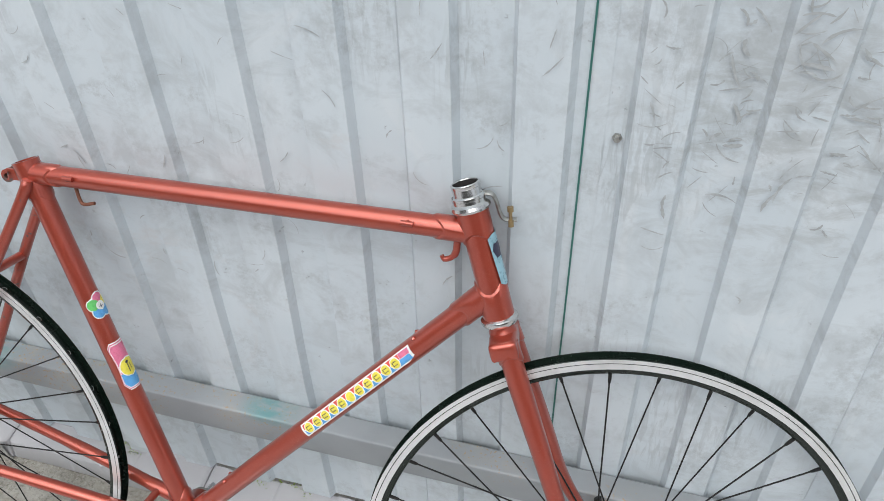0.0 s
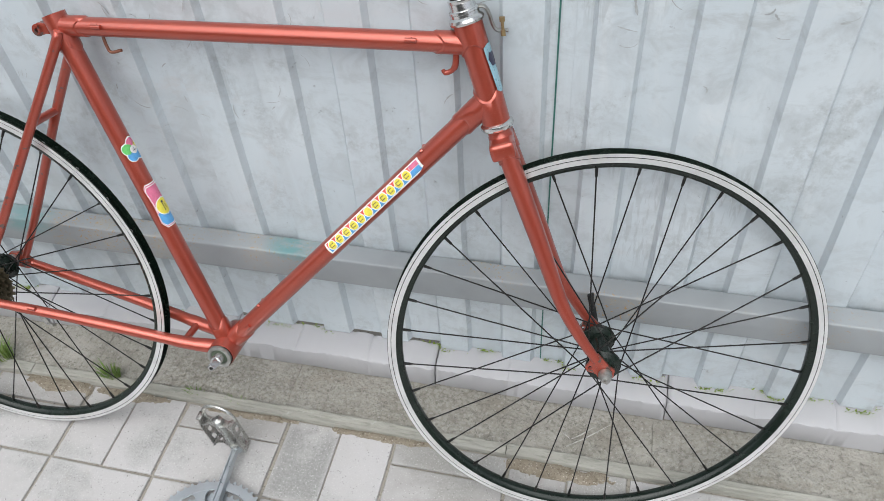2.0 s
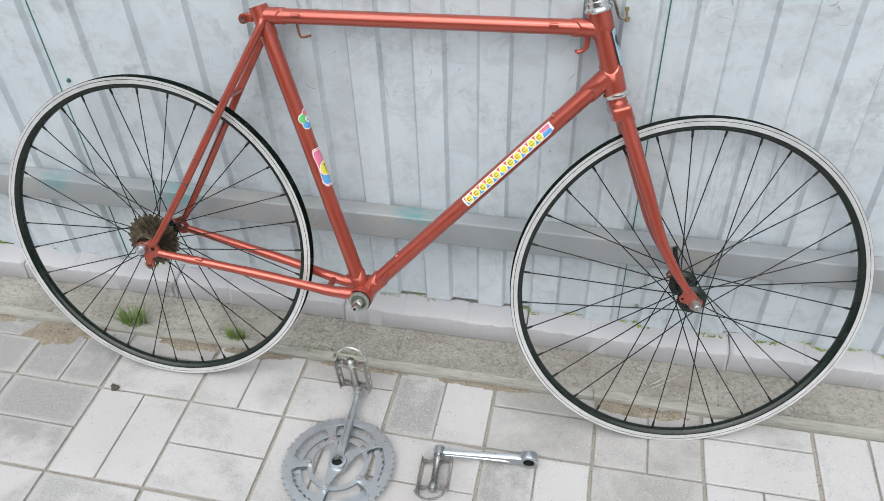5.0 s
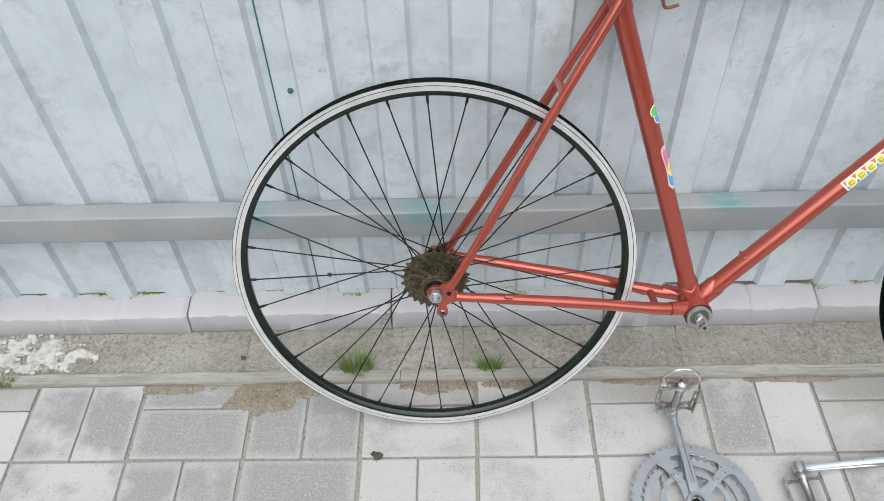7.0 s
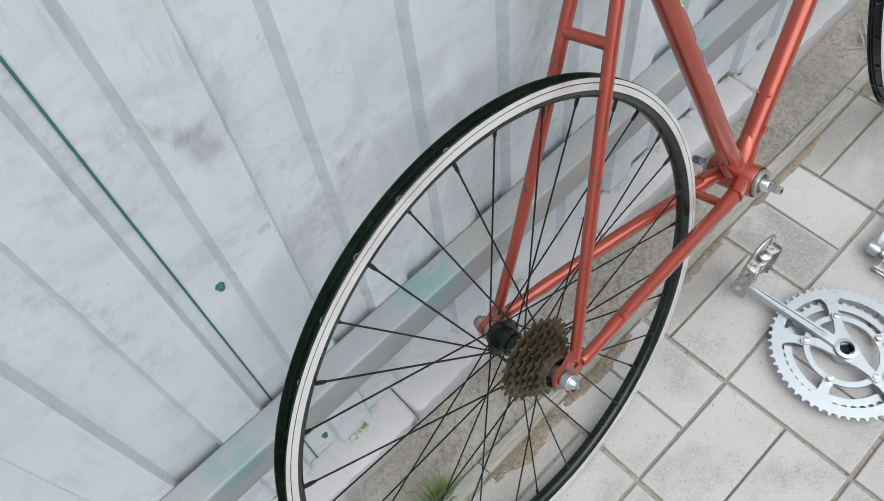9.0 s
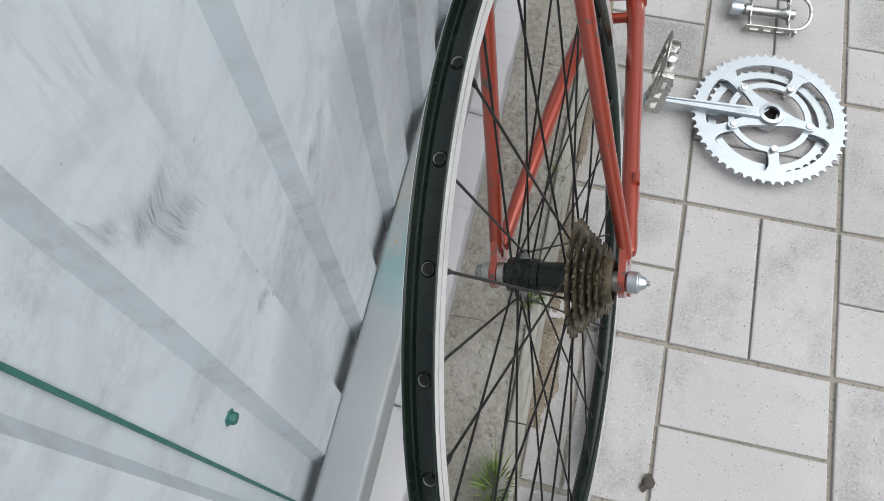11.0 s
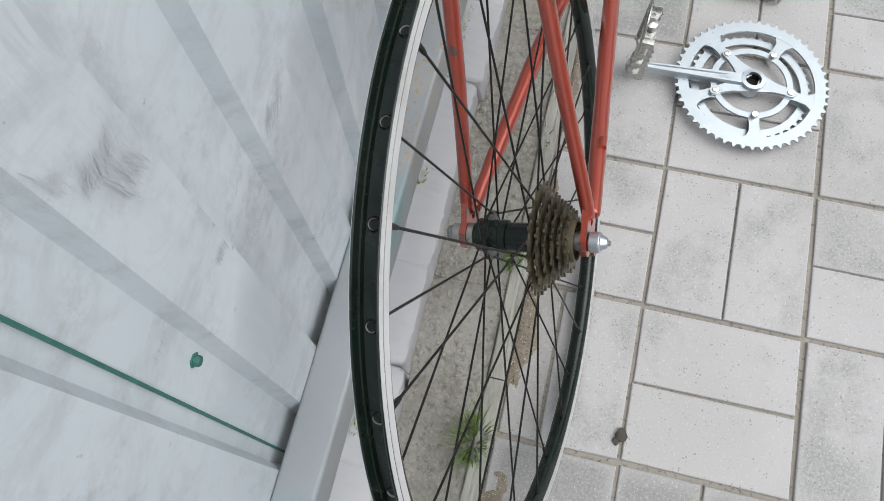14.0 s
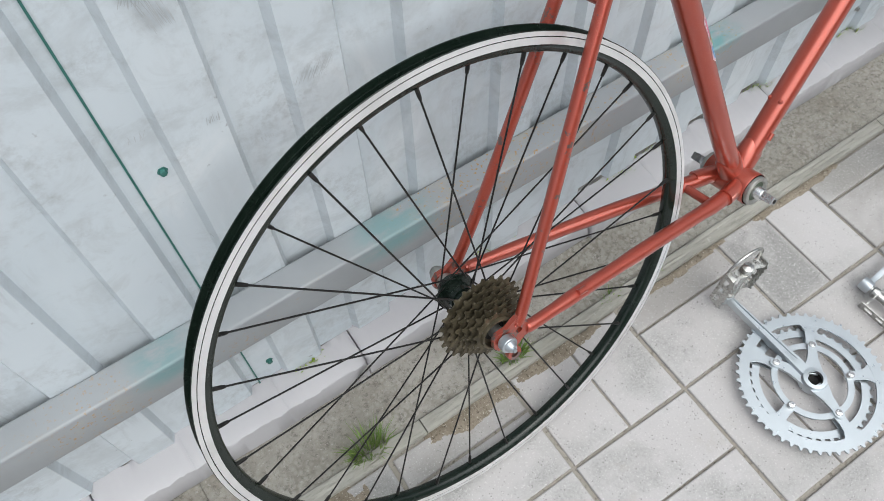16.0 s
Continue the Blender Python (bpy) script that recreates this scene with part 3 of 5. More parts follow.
def sleeve(bm, p, d, length, r, scallop=0.008, lobes=2, seg=32, turn=0.0, cap=False):
    """A lug sleeve along d from p with a curved far edge."""
    p = Vector(p)
    x, y, d = basis(d, (0, 1, 0))
    rows = []
    for f in (0.0, 0.5, 0.92, 1.0):
        row = []
        for k in range(seg):
            a = 2 * math.pi * k / seg + turn
            ll = (length + scallop * math.cos(lobes * (a - turn))) * f
            rr = r if f < 1 else r - 0.0019
            row.append(bm.verts.new(p + d * ll + rr * (math.cos(a) * x + math.sin(a) * y)))
        rows.append(row)
    for r0, r1 in zip(rows, rows[1:]):
        for k in range(seg):
            bm.faces.new((r0[k], r0[(k + 1) % seg], r1[(k + 1) % seg], r1[k]))
    if cap:
        bm.faces.new(rows[0])
    return bm


def straight(name, a, b, r, label=""):
    bm = bmesh.new()
    a, b = Vector(a), Vector(b)
    tube(bm, [a.lerp(b, f) for f in (0, 0.25, 0.5, 0.75, 1)], r, 32)
    return part(name, bm, RED, bike, label)


top_tube = straight("top_tube", TT0, TT1, R_TT)
down_tube = straight("down_tube", BB, DT1, R_DT)
seat_tube = straight("seat_tube", BB, SEAT.lerp(BB, 0.03), R_ST)
bm = bmesh.new()
tube(bm, [HEAD_BOT, HEAD_BOT.lerp(HEAD_TOP, 0.5), HEAD_TOP], R_HT, 32)
head_tube = part("head_tube", bm, RED, bike)

# lugs
bm = bmesh.new()
sleeve(bm, HEAD_BOT, UP, 0.040, R_HT + 0.0020, 0.008)
sleeve(bm, HEAD_TOP, -UP, 0.034, R_HT + 0.0020, 0.008)
sleeve(bm, DT1, BB - DT1, 0.048, R_DT + 0.0020, 0.009)
sleeve(bm, TT1, TT0 - TT1, 0.042, R_TT + 0.0019, 0.008)
part("head_lug", bm, RED, bike)
bm = bmesh.new()
sd = (SEAT - BB).normalized()
sleeve(bm, SEAT + sd * 0.012, -sd, 0.045, R_ST + 0.0018, 0.007)
sleeve(bm, TT0, TT1 - TT0, 0.036, R_TT + 0.0014, 0.007)
x, y, d = basis(sd, (0, 1, 0))
lip, bore = SEAT + sd * 0.016, []
for p, r in ((SEAT - sd * 0.03, R_ST + 0.0018), (lip, R_ST + 0.0022), (lip, R_ST - 0.001), (SEAT - sd * 0.03, R_ST - 0.001)):
    bore.append([bm.verts.new(p + r * (math.cos(a) * x + math.sin(a) * y)) for a in (2 * math.pi * k / 28 for k in range(28))])
for r0, r1 in zip(bore, bore[1:]):
    for k in range(28):
        bm.faces.new((r0[k], r0[(k + 1) % 28], r1[(k + 1) % 28], r1[k]))
part("seat_lug", bm, RED, bike)
bm = bmesh.new()
for s in (-1, 1):
    plate(bm, ring_pts(0.0085, 20), 0.0045, pose(0.2190, 0.0040 * s + 0.00225, 0.4270, 90, 0, 0), [ring_pts(0.0040, 14)])
    block(bm, 0.2195, 0.2360, 0.0040 * s - 0.00225, 0.0040 * s + 0.00225, 0.4225, 0.4370, 0.001)
part("clamp_ear", bm, RED_WORN, bike, "worn paint on the seat clamp ears")
# a black plug paints the shade down the open seat tube
bm = bmesh.new()
tube(bm, [SEAT - sd * 0.012, SEAT - sd * 0.010], R_ST - 0.0012, 24)
part("seat_bore_shade", bm, BORE_SHADE, bike)
bm = bmesh.new()
lathe(bm, [(0.0215, -0.034), (0.0222, -0.033), (0.0222, 0.033), (0.0215, 0.034)], 32, 'Y', BB)
sleeve(bm, BB, sd, 0.044, R_ST + 0.0021, 0.008)
sleeve(bm, BB, DT1 - BB, 0.048, R_DT + 0.0021, 0.008)
for s in (-1, 1):
    tube(bm, [BB + Vector((0, 0.016 * s, 0.003)), BB + Vector((-0.045, 0.026 * s, 0.010))], [0.0125, 0.0112], 16)
bottom_bracket = part("bottom_bracket_shell", bm, RED, bike)
for s, name in ((-1, "bearing_cup"), (1, "bearing_cup")):
    bm = bmesh.new()
    lathe(bm, [(0.0080, 0.0368 * s), (0.0138, 0.0366 * s), (0.0148, 0.0398 * s), (0.0158, 0.0405 * s), (0.0195, 0.0400 * s), (0.0202, 0.0385 * s), (0.0200, 0.0342 * s)], 28, 'Y', BB)
    part(name, bm, STEEL, bike, "dull chromed bottom bracket cup")
    # a darker greenish ring set inside the cup, round the spindle
    bm = bmesh.new()
    lathe(bm, [(0.0078, 0.0372 * s), (0.0142, 0.0371 * s)], 24, 'Y', BB)
    part("bearing_recess_face", bm, RECESS, bike, "dark greenish recess round the spindle")
bm = bmesh.new()
tube(bm, [BB + Vector((0, y, 0)) for y in (-0.050, -0.049, 0.049, 0.050)], [0.0078, 0.0085, 0.0085, 0.0078], 16)
for side in (-1, 1):
    tube(bm, [BB + Vector((0, y * side, 0)) for y in (0.050, 0.066, 0.0672)], [0.0082, 0.0074, 0.0066], 4)
part("spindle", bm, CHROME, bike, "bare square-taper spindle")
# a black disc paints the shade of the hole in the spindle end
bm = bmesh.new()
lathe(bm, [(0.0001, -0.0676), (0.0030, -0.0676), (0.0030, -0.066)], 10, 'Y', BB)
part("spindle_end", bm, BORE_SHADE, bike)

# stays
DROP = {-1: 0.0585, 1: 0.0575}
for s in (-1, 1):
    y1 = DROP[s] * s
    bm = bmesh.new()
    tube(bm, curve_pts([BB + Vector((-0.030, 0.0215 * s, 0.006)), (0.345, 0.0275 * s, -0.066), (0.25, 0.0375 * s, -0.046), (0.13, 0.0495 * s, -0.024), (0.045, y1, -0.0095), (0.030, y1, -0.0065)], 5),
         [0.0105] * 6 + [0.0094] * 7 + [0.0085] * 5 + [0.0074] * 7 + [0.0060], 16)
    stay = part("chain_stay", bm, RED, bike)
    bm = bmesh.new()
    tube(bm, curve_pts([(0.258, 0.0165 * s, 0.430), (0.248, 0.020 * s, 0.406), (0.182, 0.0295 * s, 0.290), (0.088, 0.0460 * s, 0.120), (0.028, y1, 0.018), (0.020, y1, 0.010)], 5),
         [0.0060, 0.0068] + [0.0070] * 14 + [0.0065] * 5 + [0.0060] * 4 + [0.0052], 16)
    part("seat_stay", bm, RED_CHIPPED, bike)
bm = bmesh.new()
tube(bm, [(0.1860, -0.030, 0.298), (0.1860, 0.030, 0.298)], 0.0062, 14)
part("brake_bridge", bm, RED, bike)
bm = bmesh.new()
tube(bm, [(0.352, -0.027, -0.067), (0.352, 0.027, -0.067)], 0.0060, 14)
part("chain_stay_bridge", bm, RED, bike)


def dropout(s):
    """A forked end plate with a slot for the axle; the right one carries the derailleur hanger."""
    y = DROP[s] * s
    out = [(0.036, -0.013), (0.034, 0.001), (0.026, 0.010), (0.026, 0.022), (0.016, 0.018), (0.006, 0.0125), (-0.006, 0.0125), (-0.0125, 0.006), (-0.0135, -0.004),
           (-0.009, -0.0115)]
    if s < 0:
        out += [(0.000, -0.0145), (0.0035, -0.024), (0.0008, -0.031), (0.0010, -0.037), (0.0060, -0.0425), (0.0125, -0.0425), (0.0175, -0.038), (0.0180, -0.031), (0.0150, -0.022)]
    else:
        out += [(0.004, -0.0145)]
    out += [(0.022, -0.017)]
    bm = bmesh.new()
    holes = [ring_pts(0.0042, 12, 0, 0.0205, 0.000)]
    if s < 0:
        holes.append(ring_pts(0.0046, 14, 0, 0.0093, -0.0340))
    plate(bm, out, 0.006, pose(0, y + 0.003, 0, 90, 0, 0), holes)
    return part("dropout", bm, RED_WORN, bike, "chipped red forked axle end")


for s in (-1, 1):
    dropout(s)

# small fittings on the tubes
for s0, h0 in ((0.315, 0.4385), (0.742, 0.4445)):
    bm = bmesh.new()
    tube(bm, [(s0 - 0.007, -0.0150, h0), (s0 + 0.007, -0.0150, h0)], 0.0030, 12)
    tube(bm, [(s0, -0.010, h0), (s0, -0.0150, h0)], 0.0026, 8)
    part("cable_guide", bm, RED, bike)
bm = bmesh.new()
tube(bm, curve_pts([(0.312, 0, 0.424), (0.315, 0, 0.408), (0.320, 0, 0.401), (0.336, 0, 0.4045)], 5), 0.0022, 10)
part("cable_hook", bm, BROWN, bike, "bare brown cable hook")
bm = bmesh.new()
tube(bm, curve_pts([(0.796, 0, 0.428), (0.795, 0, 0.412), (0.790, 0, 0.4045), (0.782, 0, 0.4015), (0.779, 0, 0.4055)], 5), [0.0042] * 8 + [0.0034] * 8 + [0.0026] * 5, 10)
part("cable_hook", bm, RED, bike)
ddir = (BB - DT1).normalized()
for f in (0.187, 0.82):
    p = DT1.lerp(BB, f)
    bm = bmesh.new()
    for k in (-1, 1):
        q = p + Vector((0, 0.008 * k, 0)) + Vector((-ddir.z, 0, ddir.x)) * (-0.0120)
        tube(bm, [q - ddir * 0.003, q, q + ddir * 0.003], [0.0018, 0.0034, 0.0018], 8)
    part("gear_boss", bm, RED, bike)
p = BB.lerp(DT1, 0.11)
bm = bmesh.new()
tube(bm, [p + Vector((0, -0.0150, 0)) - ddir * 0.005, p + Vector((0, -0.0150, 0)) + ddir * 0.005], 0.0034, 10)
part("cable_stop", bm, RED, bike)
bm = bmesh.new()
tube(bm, [(0.105, -0.0575, -0.012), (0.117, -0.0565, -0.0145)], 0.0040, 10)
part("cable_stop", bm, RED, bike)

# the head set
HX = Matrix.Translation(HEAD_BOT) @ Matrix((UP.cross(Vector((0, 1, 0))).normalized(), Vector((0, 1, 0)), UP)).transposed().to_4x4()
HL = (HEAD_TOP - HEAD_BOT).length
bm = bmesh.new()
lathe(bm, [(0.014, 0.0005), (0.0185, 0.0), (0.0215, -0.0025), (0.0220, -0.006), (0.0205, -0.009), (0.0155, -0.0105), (0.0130, -0.0110)], 36, 'Z')
part("lower_head_cup", bm, CHROME, bike, "chromed lower headset cup", HX)
bm = bmesh.new()
lathe(bm, [(0.0150, HL - 0.001), (0.0205, HL), (0.0222, HL + 0.003), (0.0215, HL + 0.0065), (0.0185, HL + 0.0090), (0.0185, HL + 0.0125), (0.0178, HL + 0.0130)], 36, 'Z')
part("upper_head_cup", bm, CHROME, bike, "chromed upper headset cup", HX)
bm = bmesh.new()
lathe(bm, [(0.0178, HL + 0.0128), (0.0190, HL + 0.0132), (0.0190, HL + 0.0158), (0.0178, HL + 0.0162)], 36, 'Z')
part("headset_washer", bm, CHROME, bike, m=HX)
bm = bmesh.new()
lathe(bm, [(0.0172, HL + 0.0160), (0.0160, HL + 0.0170), (0.0158, HL + 0.0250), (0.0164, HL + 0.0258), (0.0164, HL + 0.0292), (0.0157, HL + 0.0300), (0.0141, HL + 0.0300), (0.0138, HL + 0.0290)], 36, 'Z')
part("headset_locknut", bm, CHROME, bike, "chromed threaded locknut with open top", HX)
# black lining paints the shade inside the open locknut
bm = bmesh.new()
lathe(bm, [(0.0001, HL + 0.0150), (0.0128, HL + 0.0151), (0.0138, HL + 0.0292)], 28, 'Z')
part("steerer_bore_shade", bm, BORE_SHADE, bike, m=HX)
# brake cable hanger
bm = bmesh.new()
path = curve_pts([(0.806, 0.002, 0.4805), (0.8245, 0.004, 0.4850), (0.8325, 0.006, 0.4800), (0.8400, 0.008, 0.4610), (0.8465, 0.009, 0.4555), (0.8580, 0.010, 0.4565)], 5)
tube(bm, path, 0.0058, 10, flat=0.42)
hanger = part("cable_hanger", bm, STEEL, bike, "bent grey steel brake cable hanger")
bm = bmesh.new()
for z0, z1, r in ((0.4520, 0.4590, 0.0030), (0.4590, 0.4690, 0.0019), (0.4690, 0.4745, 0.0034)):
    tube(bm, [(0.8535 - 0.12 * (z0 - 0.455), -0.001, z0), (0.8535 - 0.12 * (z1 - 0.455), -0.001, z1)], r, 12)
part("adjuster_screw", bm, BRASS, hanger, "small brass barrel adjuster")

# ---- decals that lie on the tubes


def wrap(name, a, b, r, spans, material, parent, n=10, label=""):
    """Lays patches on a tube from a to b. spans: (along0, along1, low, high) with low and high as functions of along, arcs in metres from the right side."""
    a, b = Vector(a), Vector(b)
    d = (b - a).normalized()
    out, up = Vector((0, -1, 0)), Vector((0, -1, 0)).cross(d)
    if up.z < 0:
        up = -up
    bm = bmesh.new()
    for l0, l1, low, high in spans:
        rows = []
        steps = max(2, int((l1 - l0) / 0.002))
        for i in range(steps + 1):
            ll = l0 + (l1 - l0) * i / steps
            lo, hi = low(ll), high(ll)
            rows.append([bm.verts.new(a + d * ll + r * (math.cos(t / r) * out + math.sin(t / r) * up)) for t in (lo + (hi - lo) * k / n for k in range(n + 1))])
        for p, q in zip(rows, rows[1:]):
            for k in range(n):
                bm.faces.new((p[k], p[k + 1], q[k + 1], q[k]))
    return part(name, bm, material, parent, label)


def disc(l, t, r):
    return (l - r, l + r, lambda x: t - math.sqrt(max(r * r - (x - l) ** 2, 0)), lambda x: t + math.sqrt(max(r * r - (x - l) ** 2, 0)))


def band(l0, l1, t0, t1):
    return (l0, l1, lambda x: t0, lambda x: t1)


# the long decal on the down tube
dl0, dl1 = 0.285, 0.492
strip_decal = wrap("tube_decal", BB, DT1, R_DT + 0.0003, [(dl0, dl1, lambda l: -0.0068 + 0.004 * max(0, (l - dl1 + 0.012) / 0.012), lambda l: 0.0124)], D_WHITE, bike, label="white-edged striped decal with yellow discs")
wrap("stripe", BB, DT1, R_DT + 0.0005, [band(dl0 + 0.003, dl1 - 0.020, 0.0035, 0.0106)], D_RED, strip_decal, label="red stripe")
wrap("stripe", BB, DT1, R_DT + 0.0005, [band(dl1 - 0.0195, dl1 - 0.003, 0.0035, 0.0106)], D_PINK, strip_decal, label="pink stripe")
wrap("stripe", BB, DT1, R_DT + 0.0005, [band(dl0 + 0.003, dl1 - 0.004, -0.0048, 0.0030)], D_BLUE, strip_decal, label="blue stripe")
for k in range(11):
    l = dl0 + 0.012 + k * 0.0166
    wrap("disc_edge", BB, DT1, R_DT + 0.0007, [disc(l, 0.0030, 0.0080)], D_WHITE, strip_decal)
    wrap("disc", BB, DT1, R_DT + 0.0009, [disc(l, 0.0030, 0.0067)], D_YELLOW, strip_decal, label="yellow disc")
    if k != 5:
        wrap("mark", BB, DT1, R_DT + 0.0012, [band(l - 0.0034, l + 0.0034, 0.0002, 0.0011), band(l - 0.0034, l + 0.0034, 0.0048, 0.0057), band(l - 0.0036, l - 0.0027, -0.0002, 0.0060)], D_DARK, strip_decal, 3)

# shield and flower decals on the seat tube
ST = SEAT.lerp(BB, 0.03)


def shield(l0, l1, half, t):
    mid, ln = 0.5 * (l0 + l1), l1 - l0

    def reach(x):
        f = (x - mid) / ln * 2
        side = 0.80 + 0.20 * abs(f) ** 1.5
        return half * (side if f > -0.72 else side * (1.0 - 0.45 * (-0.72 - f) / 0.28)) * (1.0 if f < 0.80 else 1.0 - 0.30 * (f - 0.80) / 0.20)
    return (l0, l1, lambda x: t - reach(x), lambda x: t + reach(x))


crest = wrap("shield_decal", BB, ST, R_ST + 0.0003, [shield(0.2255, 0.2980, 0.0170, 0.0200)], D_WHITE, bike, label="white-edged shield decal in pink, yellow and blue")
wrap("border", BB, ST, R_ST + 0.0004, [shield(0.2268, 0.2964, 0.0166, 0.0200)], D_PINK, crest, label="thin pink border")
wrap("inner_edge", BB, ST, R_ST + 0.00045, [shield(0.2282, 0.2948, 0.0158, 0.0200)], D_WHITE, crest)
wrap("field", BB, ST, R_ST + 0.0006, [shield(0.2295, 0.2934, 0.0146, 0.0200)], D_PINK, crest, label="pink field")
wrap("field", BB, ST, R_ST + 0.0007, [(0.2297, 0.2510, lambda x: 0.0200 - min(0.0128, 0.0080 + (x - 0.2297) * 0.8), lambda x: 0.0200 + min(0.0128, 0.0080 + (x - 0.2297) * 0.8))], D_BLUE, crest, label="blue field")
wrap("disc", BB, ST, R_ST + 0.0009, [disc(0.2582, 0.0230, 0.0145)], D_WHITE, crest)
wrap("disc", BB, ST, R_ST + 0.0011, [disc(0.2582, 0.0230, 0.0130)], D_YELLOW, crest, label="yellow disc")
wrap("mark", BB, ST, R_ST + 0.0014, [disc(0.2653, 0.0215, 0.0026), band(0.2503, 0.2635, 0.0205, 0.0217), band(0.2538, 0.2617, 0.0245, 0.0254)], D_DARK, crest, 4)
petals = ((0.0125, 90, D_PINK), (0.0125, 18, D_YELLOW), (0.0125, -54, D_BLUE), (0.0125, 234, D_BLUE), (0.0125, 162, D_GREEN))
flower = wrap("flower_decal", BB, ST, R_ST + 0.0003, [disc(0.352 + 0.0102 * math.sin(radians(a)), 0.0220 + 0.0102 * math.cos(radians(a)), 0.0096) for _, a, _ in petals], D_WHITE, bike, label="five-petal flower decal")
for i, (_, a, mm) in enumerate(petals):
    wrap("petal", BB, ST, R_ST + 0.0005 + 0.0001 * i, [disc(0.352 + 0.0102 * math.sin(radians(a)), 0.0220 + 0.0102 * math.cos(radians(a)), 0.0080)], mm, flower)
wrap("flower_centre", BB, ST, R_ST + 0.0012, [disc(0.352, 0.0220, 0.0066)], D_WHITE, flower)
wrap("mark", BB, ST, R_ST + 0.0015, [band(0.349, 0.355, 0.0216, 0.0224), band(0.3505, 0.3515, 0.0190, 0.0250)], D_DARK, flower, 4)

# badge on the front of the head tube
bm = bmesh.new()
rows = []
for f in (0.0, 0.06, 0.3, 0.6, 0.94, 1.0):
    half = 0.0135 * (1.0 - 0.25 * f) * (0.5 if f in (0.0, 1.0) else 1.0)
    rows.append([bm.verts.new(HX @ Vector(((R_HT + 0.0030) * -math.cos(t / R_HT), (R_HT + 0.0030) * math.sin(t / R_HT), 0.100 - 0.062 * f))) for t in (half * (k / 6 - 1) for k in range(13))])
for p, q in zip(rows, rows[1:]):
    for k in range(12):
        bm.faces.new((p[k], p[k + 1], q[k + 1], q[k]))
badge = part("head_badge", bm, BADGE, bike, "pale blue enamel head badge")
bm = bmesh.new()
rows = []
for f in (0.18, 0.30, 0.45):
    half = 0.007 * (1 - abs(f - 0.3) * 3)
    rows.append([bm.verts.new(HX @ Vector(((R_HT + 0.0034) * -math.cos(t / R_HT), (R_HT + 0.0034) * math.sin(t / R_HT), 0.100 - 0.062 * f))) for t in (half * (k / 3 - 1) - 0.004 for k in range(7))])
for p, q in zip(rows, rows[1:]):
    for k in range(6):
        bm.faces.new((p[k], p[k + 1], q[k + 1], q[k]))
part("badge_mark", bm, D_DARK, badge)

# ---- the fork, turned a little towards the fence
STEER = Matrix.Translation(HEAD_BOT) @ Matrix.Rotation(radians(8.3), 4, UP) @ Matrix.Translation(-HEAD_BOT)
HUB_F = Vector((1.0155, 0, -0.009))
bm = bmesh.new()
lathe(bm, [(0.0150, -0.009), (0.0150, -0.0175), (0.0160, -0.0190), (0.0160, -0.034), (0.0150, -0.046), (0.0100, -0.050)], 28, 'Z')
for v in bm.verts:
    v.co = HX @ v.co
tube(bm, [(0.8615, -0.028, 0.3060), (0.8600, -0.018, 0.3095), (0.8595, 0, 0.3105), (0.8600, 0.018, 0.3095), (0.8615, 0.028, 0.3060)], [0.010, 0.0130, 0.0135, 0.0130, 0.010], 18)
fork_crown = part("fork_crown", bm, RED, bike, m=STEER)
bm = bmesh.new()
block(bm, -0.0160, 0.0160, -0.0375, 0.0375, -0.0420, -0.0195, 0.0065, 4)
for v in bm.verts:
    v.co = HX @ v.co
part("crown_shoulder", bm, RED, bike, m=STEER)
for s in (-1, 1):
    bm = bmesh.new()
    ctrl = [(0.8590, 0.0225 * s, 0.319), (0.867, 0.0240 * s, 0.300), (0.882, 0.0275 * s, 0.262), (0.911, 0.0355 * s, 0.190), (0.937, 0.0410 * s, 0.123), (0.954, 0.0465 * s, 0.086), (0.978, 0.0495 * s, 0.046), (1.001, 0.050 * s, 0.013)]
    pts = curve_pts(ctrl, 5)
    n = len(pts) - 1
    tube(bm, pts, [0.0128 - 0.0062 * max(0, (i / n - 0.30) / 0.70) for i in range(n + 1)], 18, flat=1.08)
    blade = part("fork_blade", bm, RED, bike, m=STEER)
    bm = bmesh.new()
    sleeve(bm, ctrl[0], Vector(ctrl[1]) - Vector(ctrl[0]), 0.020, 0.0144, 0.005, cap=True)
    part("crown_lug", bm, RED, blade)
    bm = bmesh.new()
    plate(bm, [(0.996, 0.022), (1.004, 0.022), (1.020, 0.004), (1.029, -0.004), (1.028, -0.015), (1.020, -0.021), (1.010, -0.020), (1.002, -0.010), (0.990, -0.006), (0.987, 0.000), (0.991, 0.006)], 0.005,
          pose(0, 0.0500 * s + 0.0025, 0, 90, 0, 0), [ring_pts(0.003, 10, 0, 0.9935, 0.0)])
    part("fork_end", bm, RED_WORN, blade)

# ---- wheels
RIM_R, SPOKES = 0.3165, 32


